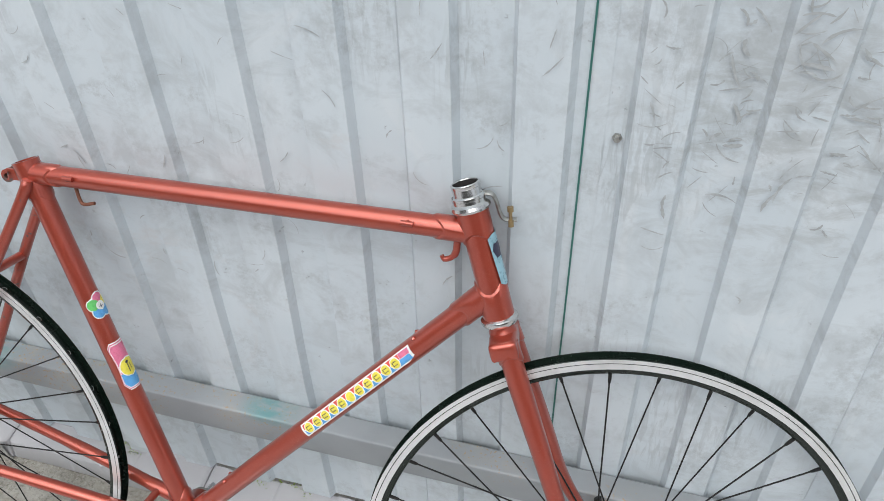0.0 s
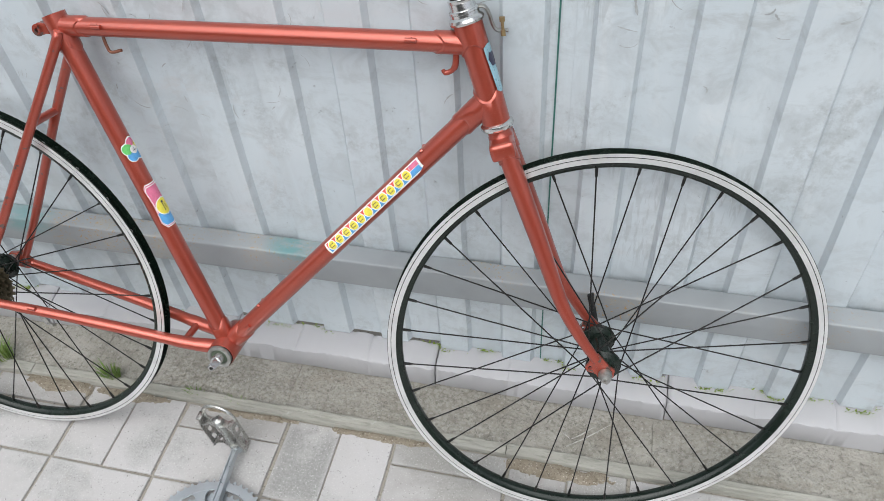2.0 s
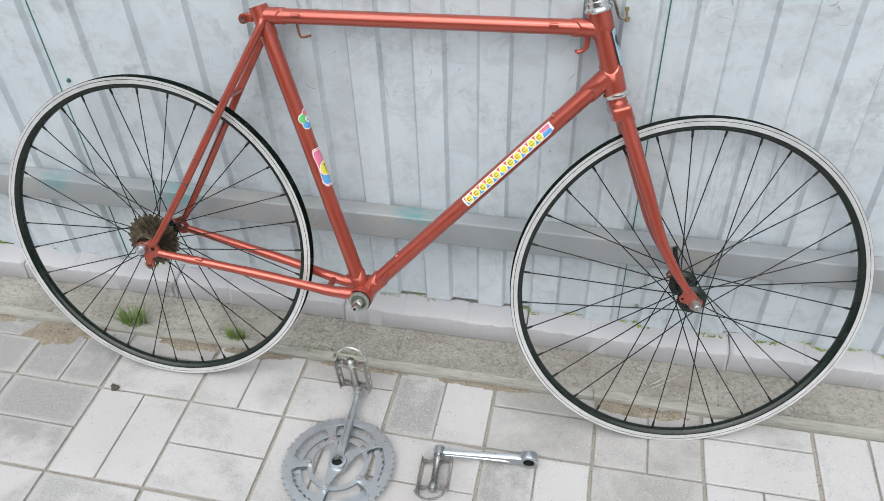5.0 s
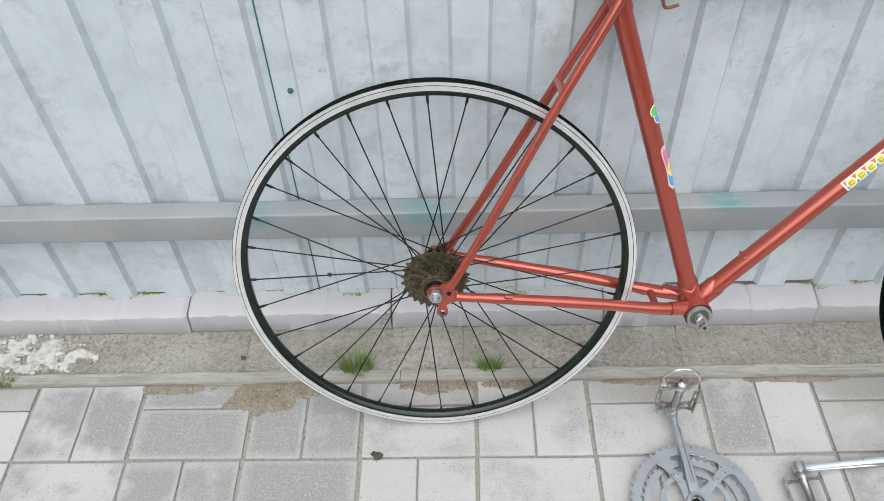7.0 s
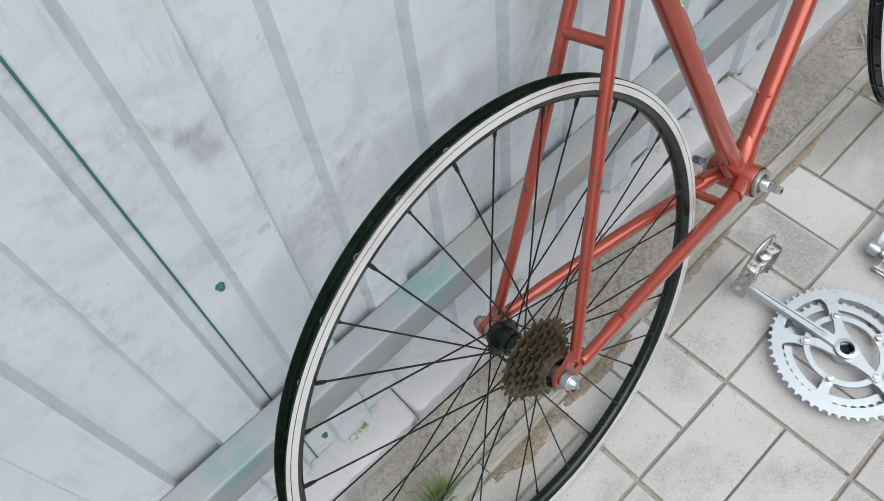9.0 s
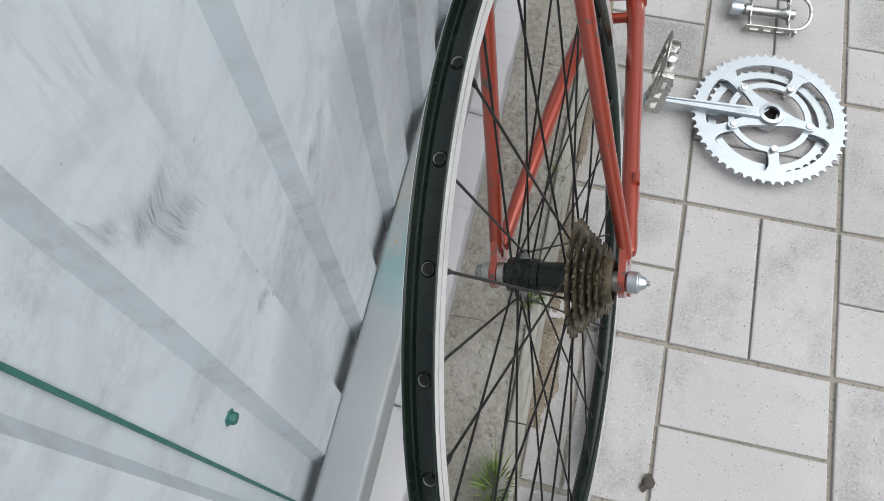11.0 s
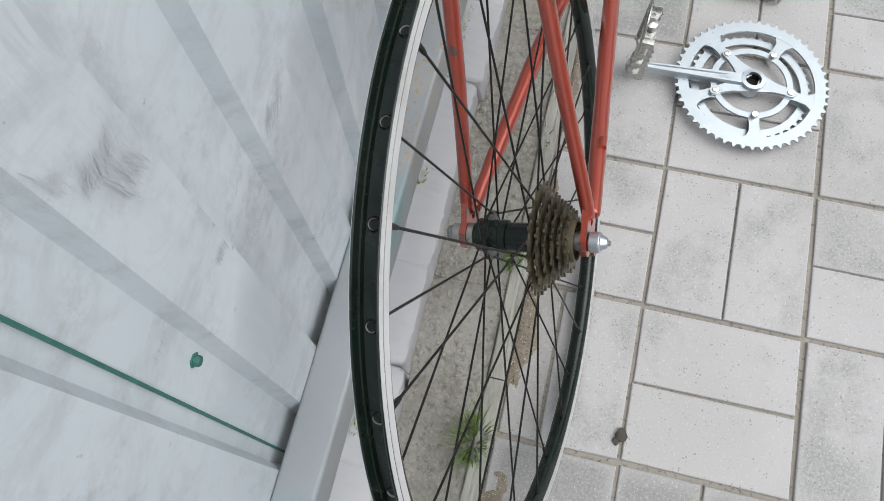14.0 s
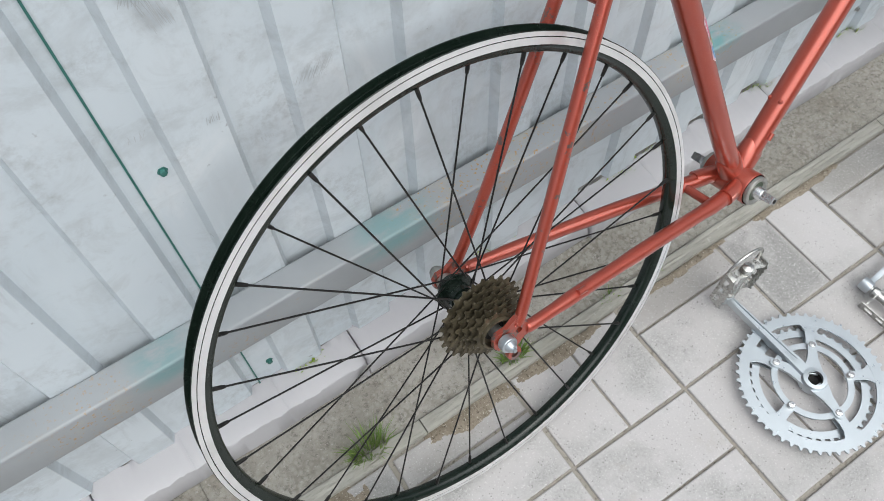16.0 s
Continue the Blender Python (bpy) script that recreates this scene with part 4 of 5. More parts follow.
def wheel(name, m, hub_profile, flanges, flange_r, lead, phase, ahead, label):
    """A bare rim with machined tracks, black spokes and hub; the axle lies along y."""
    bm = bmesh.new()
    prof = [(RIM_R - 0.0035, -0.0075), (RIM_R - 0.0062, -0.0070), (RIM_R - 0.0064, -0.0058), (RIM_R - 0.0098, -0.0050), (RIM_R - 0.0106, 0.0), (RIM_R - 0.0098, 0.0050), (RIM_R - 0.0064, 0.0058), (RIM_R - 0.0062, 0.0070), (RIM_R - 0.0035, 0.0075),
            (RIM_R - 0.0004, 0.0078), (RIM_R, 0.0088), (RIM_R - 0.0006, 0.0095), (RIM_R - 0.0130, 0.0095), (RIM_R - 0.0150, 0.0088), (RIM_R - 0.0205, 0.0062), (RIM_R - 0.0220, 0.0035), (RIM_R - 0.0222, 0.0),
            (RIM_R - 0.0220, -0.0035), (RIM_R - 0.0205, -0.0062), (RIM_R - 0.0150, -0.0088), (RIM_R - 0.0130, -0.0095), (RIM_R - 0.0006, -0.0095), (RIM_R, -0.0088), (RIM_R - 0.0004, -0.0078)]
    lathe(bm, prof, 144, 'Y', closed=True)
    rim = part(name, bm, BLACK, bike, label, m)
    for s in (-1, 1):
        for r1, r0 in ((RIM_R - 0.0008, RIM_R - 0.0052), (RIM_R - 0.0062, RIM_R - 0.0130)):
            bm = bmesh.new()
            lathe(bm, [(r1, 0.0094 * s), (r1, 0.0099 * s), (r0, 0.0099 * s), (r0, 0.0094 * s)], 144, 'Y')
            part("brake_track", bm, TRACK, rim, "bare machined aluminium brake track")
    hole, wall, lip = bmesh.new(), bmesh.new(), bmesh.new()
    # flat black discs on the rim bed paint the shade of undrilled spoke holes
    hole.faces.new([hole.verts.new((0.0035 * math.cos(t), 0.0035 * math.sin(t), RIM_R - 0.0103)) for t in (2 * math.pi * j / 14 for j in range(14))])
    lathe(wall, [(0.0034, RIM_R - 0.0104), (0.0036, RIM_R - 0.0090)], 16, 'Z')
    lathe(lip, [(0.0036, RIM_R - 0.0090), (0.0040, RIM_R - 0.0091), (0.0050, RIM_R - 0.0106)], 16, 'Z')
    pieces = [("spoke_hole_shade", hole, BORE_SHADE), ("hole_wall", wall, TRACK), ("hole_edge", lip, BLACK)]
    first = None
    for k in range(SPOKES):
        turn = Matrix.Rotation(math.pi / 2 - radians(phase) - 2 * math.pi * k / SPOKES, 4, 'Y')
        if first is None:
            first = [part(n, b, mt, rim, m=turn) for n, b, mt in pieces]
        else:
            for source, (n, _, _) in zip(first, pieces):
                shared(n, source, rim, turn)
    for k in range(SPOKES):
        a = radians(phase) + 2 * math.pi * k / SPOKES
        s = 1 if k % 2 else -1
        way = 1 if k % 4 in ahead else -1
        h = a + way * radians(lead)
        p0 = Vector((flange_r * math.cos(h), flanges[0 if s < 0 else 1] + 0.0015 * way, flange_r * math.sin(h)))
        p1 = Vector(((RIM_R - 0.021) * math.cos(a), 0.0028 * s, (RIM_R - 0.021) * math.sin(a)))
        bm = bmesh.new()
        tube(bm, [p0, p1], 0.00105, 6)
        part("spoke", bm, SPOKE, rim)
        q = p1.lerp(p0, 0.045)
        bm = bmesh.new()
        tube(bm, [p1 + (p1 - p0).normalized() * 0.002, p1.lerp(q, 0.7), q], [0.0023, 0.0021, 0.0016], 8)
        part("nipple", bm, SPOKE, rim)
    bm = bmesh.new()
    lathe(bm, hub_profile, 32, 'Y')
    part("hub_shell", bm, BLACK, rim, "satin black hub shell")
    return rim


rear_wheel = wheel("rear_wheel", Matrix(), [(0.006, -0.040), (0.018, -0.039), (0.018, -0.021), (0.0235, -0.0195), (0.0235, -0.0165), (0.0145, -0.0135), (0.0135, 0.014), (0.0155, 0.0150), (0.0158, 0.0215), (0.0148, 0.0225), (0.0150, 0.0290),
                   (0.0238, 0.0300), (0.0240, 0.0325), (0.0232, 0.0335), (0.0170, 0.0345), (0.0155, 0.0440), (0.006, 0.0450)], (-0.018, 0.0318), 0.0208, 67, 90.0, (2, 3),
                   "black rim without tyre, silver brake tracks, black spokes")
front_wheel = wheel("front_wheel", STEER @ Matrix.Translation(HUB_F), [(0.006, -0.045), (0.0145, -0.044), (0.0165, -0.038), (0.0250, -0.0345), (0.0255, -0.0315), (0.0150, -0.0275), (0.0140, 0.0), (0.0150, 0.0275),
                    (0.0255, 0.0315), (0.0250, 0.0345), (0.0165, 0.038), (0.0145, 0.044), (0.006, 0.045)], (-0.0325, 0.0325), 0.0228, 79, 96.7, (0, 3),
                    "black front rim without tyre, silver brake tracks, black spokes")

# sprockets, largest inside, with hollow gaps between them
for i, teeth in enumerate((26, 23, 20, 18, 16, 14)):
    r = teeth * 0.0127 / (2 * math.pi)
    bm = bmesh.new()
    annulus(bm, toothed(teeth, r - 0.0032, r + 0.0016), max(0.0195, r - 0.0150), -0.0010, 0.0010)
    part("sprocket", bm, COG, rear_wheel, m=pose(0, -0.0190 - 0.0055 * i, 0, 90, 7.0 * i, 0))
bm = bmesh.new()
lathe(bm, [(0.0235, -0.0185), (0.0235, -0.0340), (0.0212, -0.0345), (0.0205, -0.0490), (0.0198, -0.0512), (0.0182, -0.0516), (0.0172, -0.0505), (0.0168, -0.0440), (0.0120, -0.0435)], 36, 'Y')
part("freewheel_body", bm, COG, rear_wheel, "greasy brown freewheel body")
# a black ring paints the shade deep in the freewheel
bm = bmesh.new()
lathe(bm, [(0.0125, -0.0437), (0.0062, -0.0432)], 24, 'Y')
part("freewheel_bore_shade", bm, BORE_SHADE, rear_wheel)
bm = bmesh.new()
lathe(bm, [(0.0060, -0.0432), (0.0078, -0.0434), (0.0078, -0.0500), (0.0092, -0.0502), (0.0092, -0.0555), (0.0060, -0.0556)], 18, 'Y')
part("axle_locknut", bm, STEEL, rear_wheel)
bm = bmesh.new()
lathe(bm, [(0.0105, 0.048), (0.0105, 0.0540), (0.0065, 0.0541)], 24, 'Y')
part("axle_locknut", bm, STEEL, rear_wheel)
bm = bmesh.new()
lathe(bm, [(0.0001, -0.0850), (0.0024, -0.0848), (0.0024, -0.0822), (0.0046, -0.0818), (0.0074, -0.0762), (0.0092, -0.0756), (0.0098, -0.0748), (0.0098, -0.0665), (0.0085, -0.0652)], 24, 'Y')
part("skewer_nut", bm, ALLOY, rear_wheel, "silver conical skewer nut", pose(0, 0.0032, 0), crease=18)
bm = bmesh.new()
lathe(bm, [(0.0085, 0.0642), (0.0098, 0.0650), (0.0098, 0.0720), (0.0080, 0.0735), (0.0075, 0.0770), (0.0060, 0.0785), (0.0001, 0.0790)], 24, 'Y')
part("skewer_cam", bm, STEEL, rear_wheel, "worn grey steel skewer end", pose(0, -0.0032, 0))
bm = bmesh.new()
lathe(bm, [(0.0060, -0.045), (0.0105, -0.046), (0.0105, -0.0495), (0.0065, -0.050)], 24, 'Y')
part("axle_locknut", bm, STEEL, front_wheel)
bm = bmesh.new()
lathe(bm, [(0.0060, 0.045), (0.0105, 0.046), (0.0105, 0.0495), (0.0065, 0.050)], 24, 'Y')
part("axle_locknut", bm, STEEL, front_wheel)
bm = bmesh.new()
lathe(bm, [(0.0001, -0.0740), (0.0028, -0.0738), (0.0028, -0.0700), (0.0060, -0.0690), (0.0085, -0.0630), (0.0098, -0.0585), (0.0095, -0.0535), (0.0080, -0.0530)], 24, 'Y')
part("skewer_nut", bm, STEEL, front_wheel, "dark steel skewer nut")
bm = bmesh.new()
lathe(bm, [(0.0080, 0.0530), (0.0098, 0.0540), (0.0098, 0.066), (0.0001, 0.0665)], 20, 'Y')
tube(bm, curve_pts([(0.000, 0.062, 0.002), (-0.004, 0.070, 0.020), (-0.010, 0.072, 0.040), (-0.013, 0.071, 0.056)], 4), [0.0046] * 5 + [0.0050] * 5 + [0.0058] * 3, 10, flat=0.5)
part("skewer_lever", bm, RUBBER, front_wheel, "black quick-release lever pointing up")

# ------------------------------------------------------------------ cranks and pedals on the pavers


def pedal(parent, m):
    """A quill pedal; its spindle runs along +z from the crank."""
    bm = bmesh.new()
    lathe(bm, [(0.0001, 0.0), (0.0065, 0.0), (0.0065, 0.008), (0.0095, 0.010), (0.0095, 0.018), (0.0072, 0.022), (0.0070, 0.068), (0.0092, 0.072), (0.0092, 0.080), (0.0080, 0.083), (0.0080, 0.088), (0.0001, 0.090)], 20, 'Z')
    body = part("pedal", bm, CAGE, parent, "chromed steel cage pedal", m)
    for z, w in ((0.018, 0.031), (0.078, 0.029)):
        bm = bmesh.new()
        out = [(-w, -0.009), (-w + 0.004, -0.010), (-0.014, -0.0058), (-0.006, -0.0088), (0.006, -0.0088), (0.014, -0.0058), (w - 0.004, -0.010), (w, -0.009), (w, 0.009), (w - 0.004, 0.010), (0.014, 0.0058), (0.006, 0.0088), (-0.006, 0.0088), (-0.014, 0.0058), (-w + 0.004, 0.010), (-w, 0.009)]
        plate(bm, out, 0.0018, pose(0, 0, z), [ring_pts(0.0060, 12), ring_pts(0.0032, 10, 0, -0.020, 0), ring_pts(0.0032, 10, 0, 0.020, 0)])
        part("end_plate", bm, CAGE, body)
    for s in (-1, 1):
        bm = bmesh.new()
        saw = []
        for k in range(7):
            saw += [(0.014 + k * 0.010, 0.0130), (0.019 + k * 0.010, 0.0105)]
        out = [(0.012, -0.010), (0.084, -0.010), (0.086, 0.009)] + saw[::-1] + [(0.010, 0.009)]
        slot = lambda c, w: [(c - w, -0.004), (c + w, -0.004), (c + w, 0.004), (c - w, 0.004)]
        plate(bm, out, 0.0016, pose(0.0305 * s, 0, 0) @ Matrix(((0, 0, 1, 0), (0, 1, 0, 0), (1, 0, 0, 0), (0, 0, 0, 1))), [slot(0.028, 0.007), slot(0.049, 0.006), slot(0.070, 0.007)])
        part("cage_plate", bm, CAGE, body)
    bm = bmesh.new()
    tube(bm, curve_pts([(-0.0305, -0.006, 0.070), (-0.028, -0.008, 0.096), (-0.012, -0.009, 0.110), (0.012, -0.009, 0.110), (0.028, -0.008, 0.096), (0.0305, -0.006, 0.070)], 5), 0.0030, 8, flat=0.8)
    part("quill", bm, CAGE, body)
    bm = bmesh.new()
    block(bm, 0.027, 0.036, -0.008, 0.008, 0.088, 0.092, 0.001)
    part("toe_clip_tab", bm, CAGE, body)
    return body


def crank_arm(parent, length, slim=1.0, boss=1.0):
    """A fluted alloy arm along +x from the axle to the pedal eye, lying in the xy plane."""
    bm = bmesh.new()
    rows = []
    for f in [k / 14 for k in range(15)]:
        x = 0.0125 + (length - 0.0125) * f
        w = 0.0098 - 0.0044 * min(1, f * 1.15) + (0.0022 if f > 0.93 else 0)
        h = (0.0068 - 0.0012 * f) * slim
        g = 0.0022 if 0.16 < f < 0.90 else 0.0
        z = 0.002 + 0.004 * f
        rows.append([bm.verts.new((x, yy, z + zz)) for yy, zz in ((-w, -h), (w, -h), (w, h * 0.5), (w * 0.8, h), (w * 0.42, h), (w * 0.28, h - g), (-w * 0.28, h - g), (-w * 0.42, h), (-w * 0.8, h), (-w, h * 0.5))])
    for p, q in zip(rows, rows[1:]):
        for k in range(10):
            bm.faces.new((p[k], p[(k + 1) % 10], q[(k + 1) % 10], q[k]))
    bm.faces.new(rows[0])
    bm.faces.new(rows[-1])
    lathe(bm, [(0.0105, -0.012 * boss), (0.0170, -0.0115 * boss), (0.0180, 0.004 * boss), (0.0165, 0.0095 * boss), (0.0110, 0.0100 * boss), (0.0106, 0.007 * boss), (0.0106, -0.012 * boss)], 28, 'Z')
    lathe(bm, [(0.0001, -0.004), (0.0100, -0.004), (0.0108, 0.003), (0.0100, 0.0125), (0.0001, 0.0128)], 24, 'Z', (length, 0, 0))
    arm = part("crank_arm", bm, ALLOY, parent, "fluted silver alloy crank arm")
    # black cup paints the shade inside the axle hole
    bm = bmesh.new()
    lathe(bm, [(0.0001, -0.004), (0.0103, -0.004), (0.0103, 0.0060)], 20, 'Z')
    part("axle_hole_shade", bm, BORE_SHADE, arm)
    return arm


CRANK_TURN = 93.0
crankset = empty("crankset", pose(-0.5960, 0.2370, 0.0190, 0, 0, CRANK_TURN), "silver double chainring crankset with pedal lying on the pavers", "crankset")
crank_arm(crankset, 0.168)
bm = bmesh.new()
annulus(bm, toothed(52, 0.1025, 0.1075), 0.0880, -0.0035, -0.0005)
outer_ring = part("outer_chainring", bm, ALLOY, crankset, "silver outer chainring with teeth all round")
bm = bmesh.new()
annulus(bm, ring_pts(0.0575, 60), 0.0490, -0.0036, -0.0002)
part("bolt_ring", bm, ALLOY, outer_ring)
bm = bmesh.new()
annulus(bm, toothed(42, 0.0820, 0.0868), 0.0715, -0.0125, -0.0098)
inner_ring = part("inner_chainring", bm, ALLOY, crankset, "smaller inner chainring")
for k in range(5):
    m = Matrix.Rotation(radians(24) + 2 * math.pi * k / 5, 4, 'Z')
    bm = bmesh.new()
    half = [(0.048, 0.0110), (0.056, 0.0080), (0.066, 0.0068), (0.078, 0.0080), (0.085, 0.0125), (0.0895, 0.0200)]
    plate(bm, [(x, -y) for x, y in half] + half[::-1], 0.0024, m @ pose(0, 0, -0.0032))
    part("ring_arm", bm, ALLOY, outer_ring)
    bm = bmesh.new()
    plate(bm, [(0.053, -0.006), (0.073, -0.008), (0.073, 0.008), (0.053, 0.006)], 0.0020, m @ pose(0, 0, -0.0122))
    part("ring_tab", bm, ALLOY, inner_ring)
for a in (24, -48, 168):
    bm = bmesh.new()
    m = Matrix.Rotation(radians(a), 4, 'Z')
    plate(bm, [(0.008, -0.0155), (0.019, -0.0120), (0.032, -0.0078), (0.048, -0.0060), (0.056, -0.0070), (0.061, -0.0045), (0.063, 0.0), (0.061, 0.0045), (0.056, 0.0070), (0.048, 0.0060), (0.032, 0.0078), (0.019, 0.0120), (0.008, 0.0155)], 0.0048, m @ pose(0, 0, -0.0004))
    part("spider_arm", bm, ALLOY, crankset)
for k in range(5):
    a = radians(24) + 2 * math.pi * k / 5
    bm = bmesh.new()
    lathe(bm, [(0.0052, -0.012), (0.0052, 0.0050), (0.0045, 0.0062), (0.0001, 0.0064)], 16, 'Z', (0.0545 * math.cos(a), 0.0545 * math.sin(a), 0))
    part("chainring_bolt", bm, CHROME, crankset)
pedal(crankset, pose(0.166, 0, 0.009, -3, 2, 84) @ Matrix.Diagonal((1.0, 1.0, 1.13, 1)))

loose = empty("crank_with_pedal", pose(-0.244, 0.311, 0.0185, 0, 0, 183) @ pose(0, 0, 0, -90, 0, 0), "silver crank arm with cage pedal lying on the pavers", "crank")
crank_arm(loose, 0.170, 0.72, 0.8)
pedal(loose, pose(0.170, 0, 0.008, 0, 0, 12) @ Matrix.Scale(0.92, 4))

# ------------------------------------------------------------------ the footing of the fence


def footing_block(x0, x1, dy, seed):
    """A rounded whitewashed kerb bar with worn edges."""
    rnd = random.Random(seed)
    bm = bmesh.new()
    n = 120
    prof = [(0.6100, 0.0030), (0.6082, 0.0060), (0.6100, 0.0480), (0.6108, 0.0506), (0.6130, 0.0520), (0.632, 0.0548), (0.653, 0.0575), (0.6665, 0.0582), (0.6680, 0.0565), (0.6680, 0.0035)]
    marks = (n // 3 + rnd.randint(-2, 2), 2 * n // 3 + rnd.randint(-2, 2))
    rows = []
    for i in range(n + 1):
        f = i / n
        x = x0 + (x1 - x0) * f
        rows.append([])
        for y, z in prof:
            w = noise.noise(Vector((x * 15, y * 30, z * 30 + seed)))
            tuck = 0.0060 * max(0, 1 - min(f, 1 - f) * n / 2.2) ** 2 if z > 0.01 else 0
            rough = 0.0018 * noise.noise(Vector((x * 55, y * 70, z * 70 + seed))) + 0.0012 * noise.noise(Vector((x * 150, y * 90, seed))) if z > 0.04 else 0
            score = 0.0016 if i in marks and z > 0.02 else 0.0
            rows[-1].append(bm.verts.new((x, y + dy + 0.0014 * w + 1.2 * rough + tuck + score * (z < 0.05), z + 0.0013 * w + rough - tuck * 0.6 - score)))
    k = len(prof)
    for p, q in zip(rows, rows[1:]):
        for j in range(k):
            bm.faces.new((p[j], p[(j + 1) % k], q[(j + 1) % k], q[j]))
    bm.faces.new(rows[0])
    bm.faces.new(rows[-1])
    ob = part("footing_block", bm, WHITE)
    tagged(ob, "whitewashed concrete bar under the fence sheets", "kerb block", "kerb blocks along the fence", "structure")


ENDS = (-1.935, -1.508, -1.110, -0.697, -0.289, 0.130, 0.547, 0.955, 1.36, 1.77, 2.18)
for i, (a, b) in enumerate(zip(ENDS, ENDS[1:])):
    footing_block(a + 0.0012, b - 0.0012, 0.003 * ((i * 7) % 3 - 1), i)

# weeds that show through the gap under the sheets
rnd = random.Random(11)
WEED_SPOTS = (-1.68, -1.60, -1.18, -0.86, -0.60, -0.525, -0.29, -0.20, -0.06, 0.09, 0.20, 0.30, 0.36, 0.45)
bm = bmesh.new()
for _ in range(3600):
    x, y = rnd.uniform(-1.9, 2.1), rnd.uniform(0.6500, 0.6900)
    if noise.noise(Vector((x * 6.0, 0, 3.3))) < 0.12 or (y < 0.662 and noise.noise(Vector((x * 14.0, 0, 7.3))) < 0.1):
        continue
    h, a, w = rnd.uniform(0.050, 0.068), rnd.uniform(0, 6.28), rnd.uniform(0.0015, 0.004)
    lean = Vector((rnd.uniform(-0.03, 0.03), rnd.uniform(-0.004, 0.02), 0))
    u = Vector((math.cos(a), math.sin(a), 0)) * w
    p = Vector((x, y, 0))
    q = p + lean * 0.5 + Vector((0, 0, h * 0.6))
    vs = [bm.verts.new(v) for v in (p - u, p + u, q + u * 0.7, q - u * 0.7)]
    bm.faces.new(vs)
    bm.faces.new((vs[3], vs[2], bm.verts.new(p + lean + Vector((0, 0, h)))))
for x0 in WEED_SPOTS:
    for _ in range(46):
        x = x0 + rnd.gauss(0, 0.014)
        p = Vector((x, profile_y(x) - rnd.uniform(0.001, 0.006), 0.0520))
        u = Vector((rnd.uniform(0.001, 0.003), rnd.uniform(-0.0004, 0.0004), 0))
        q = p + Vector((rnd.uniform(-0.006, 0.006), rnd.uniform(-0.007, 0.001), rnd.uniform(0.006, 0.0125)))
        bm.faces.new([bm.verts.new(v) for v in (p - u, p + u, q + u * 0.4, q - u * 0.4)])
tagged(part("weeds", bm, LIME, smooth=False), "bright green weeds behind the fence foot", "weeds", kind="stuff")

# ------------------------------------------------------------------ ground
bm = bmesh.new()
vs = [bm.verts.new((x, y, -0.0046)) for x, y in ((-60, -60), (60, -60), (60, 60), (-60, 60))]
bm.faces.new(vs)
tagged(part("ground", bm, EARTH, smooth=False), "sandy ground between and beyond the pavers", "ground", kind="structure")

# Unseen slabs past the laid pavers; their pale tops bounce light onto the fence.
for x0, x1, y0, y1 in ((-12, -2.392, -6.99, 0.486), (1.109, 12, -6.99, 0.486), (-2.392, 1.109, -6.99, -1.108)):
    bm = bmesh.new()
    block(bm, x0, x1, y0, y1, -0.02, -0.001, 0)
    tagged(part("pavement", bm, TILE, smooth=False), "unseen plain concrete paving continued over the yard to bounce light", "paving", kind="structure")

# Unseen wall, added so chrome and enamel reflect something dark near the horizon.
bm = bmesh.new()
block(bm, -12, 12, -7.2, -7.0, -0.02, 3.2, 0)
tagged(part("wall_unseen", bm, YARD, smooth=False), "unseen plain wall added to close the yard and darken reflections", "wall", kind="structure")

# cast strip between the pavers and the fence
strip = empty("kerb_strip", pose(0, 0, 0), "weathered cast concrete strip along the fence foot", "concrete strip", kind="structure")
CUTS = (-2.9, -2.3, -1.765, -1.3895, -0.9700, -0.5570, 0.113, 0.62, 1.15, 1.7, 2.3)
for a, b in zip(CUTS, CUTS[1:]):
    bm = bmesh.new()
    nx, ys = max(6, int((b - a) / 0.0045)), [0.5135 + 0.0046 * j for j in range(22)] + [0.66, 0.70]
    rows = []
    for i in range(nx + 1):
        x = a + 0.0004 + (b - a - 0.0008) * i / nx
        row = [bm.verts.new((x, 0.5130, -0.02))]
        for y in ys:
            w = 0.0026 * noise.noise(Vector((x * 17, y * 23, 2.0))) + 0.0016 * noise.noise(Vector((x * 60, y * 60, 5.0)))
            if y < 0.63:
                near = noise.voronoi(Vector((x * 58, y * 58, 0.5)) + 0.7 * noise.noise_vector(Vector((x * 40, y * 40, 3.0))))[0]
                w += 0.0030 * (0.45 - near[0]) * max(0.0, 0.5 + 1.2 * noise.noise(Vector((x * 6, y * 6, 1.0)))) + 0.0020 * noise.noise(Vector((x * 120, y * 120, 8.0)))
            row.append(bm.verts.new((x, y, 0.0020 + w - (0.002 if i in (0, nx) else 0))))
        rows.append(row)
    for p, q in zip(rows, rows[1:]):
        for j in range(len(ys)):
            bm.faces.new((p[j], p[j + 1], q[j + 1], q[j]))
    for row in (rows[0], rows[-1]):
        low = [bm.verts.new((v.co.x, v.co.y, -0.02)) for v in row[1:]]
        for j in range(len(low) - 1):
            bm.faces.new((row[j + 1], row[j + 2], low[j + 1], low[j]))
    part("strip_slab", bm, STRIP, strip)

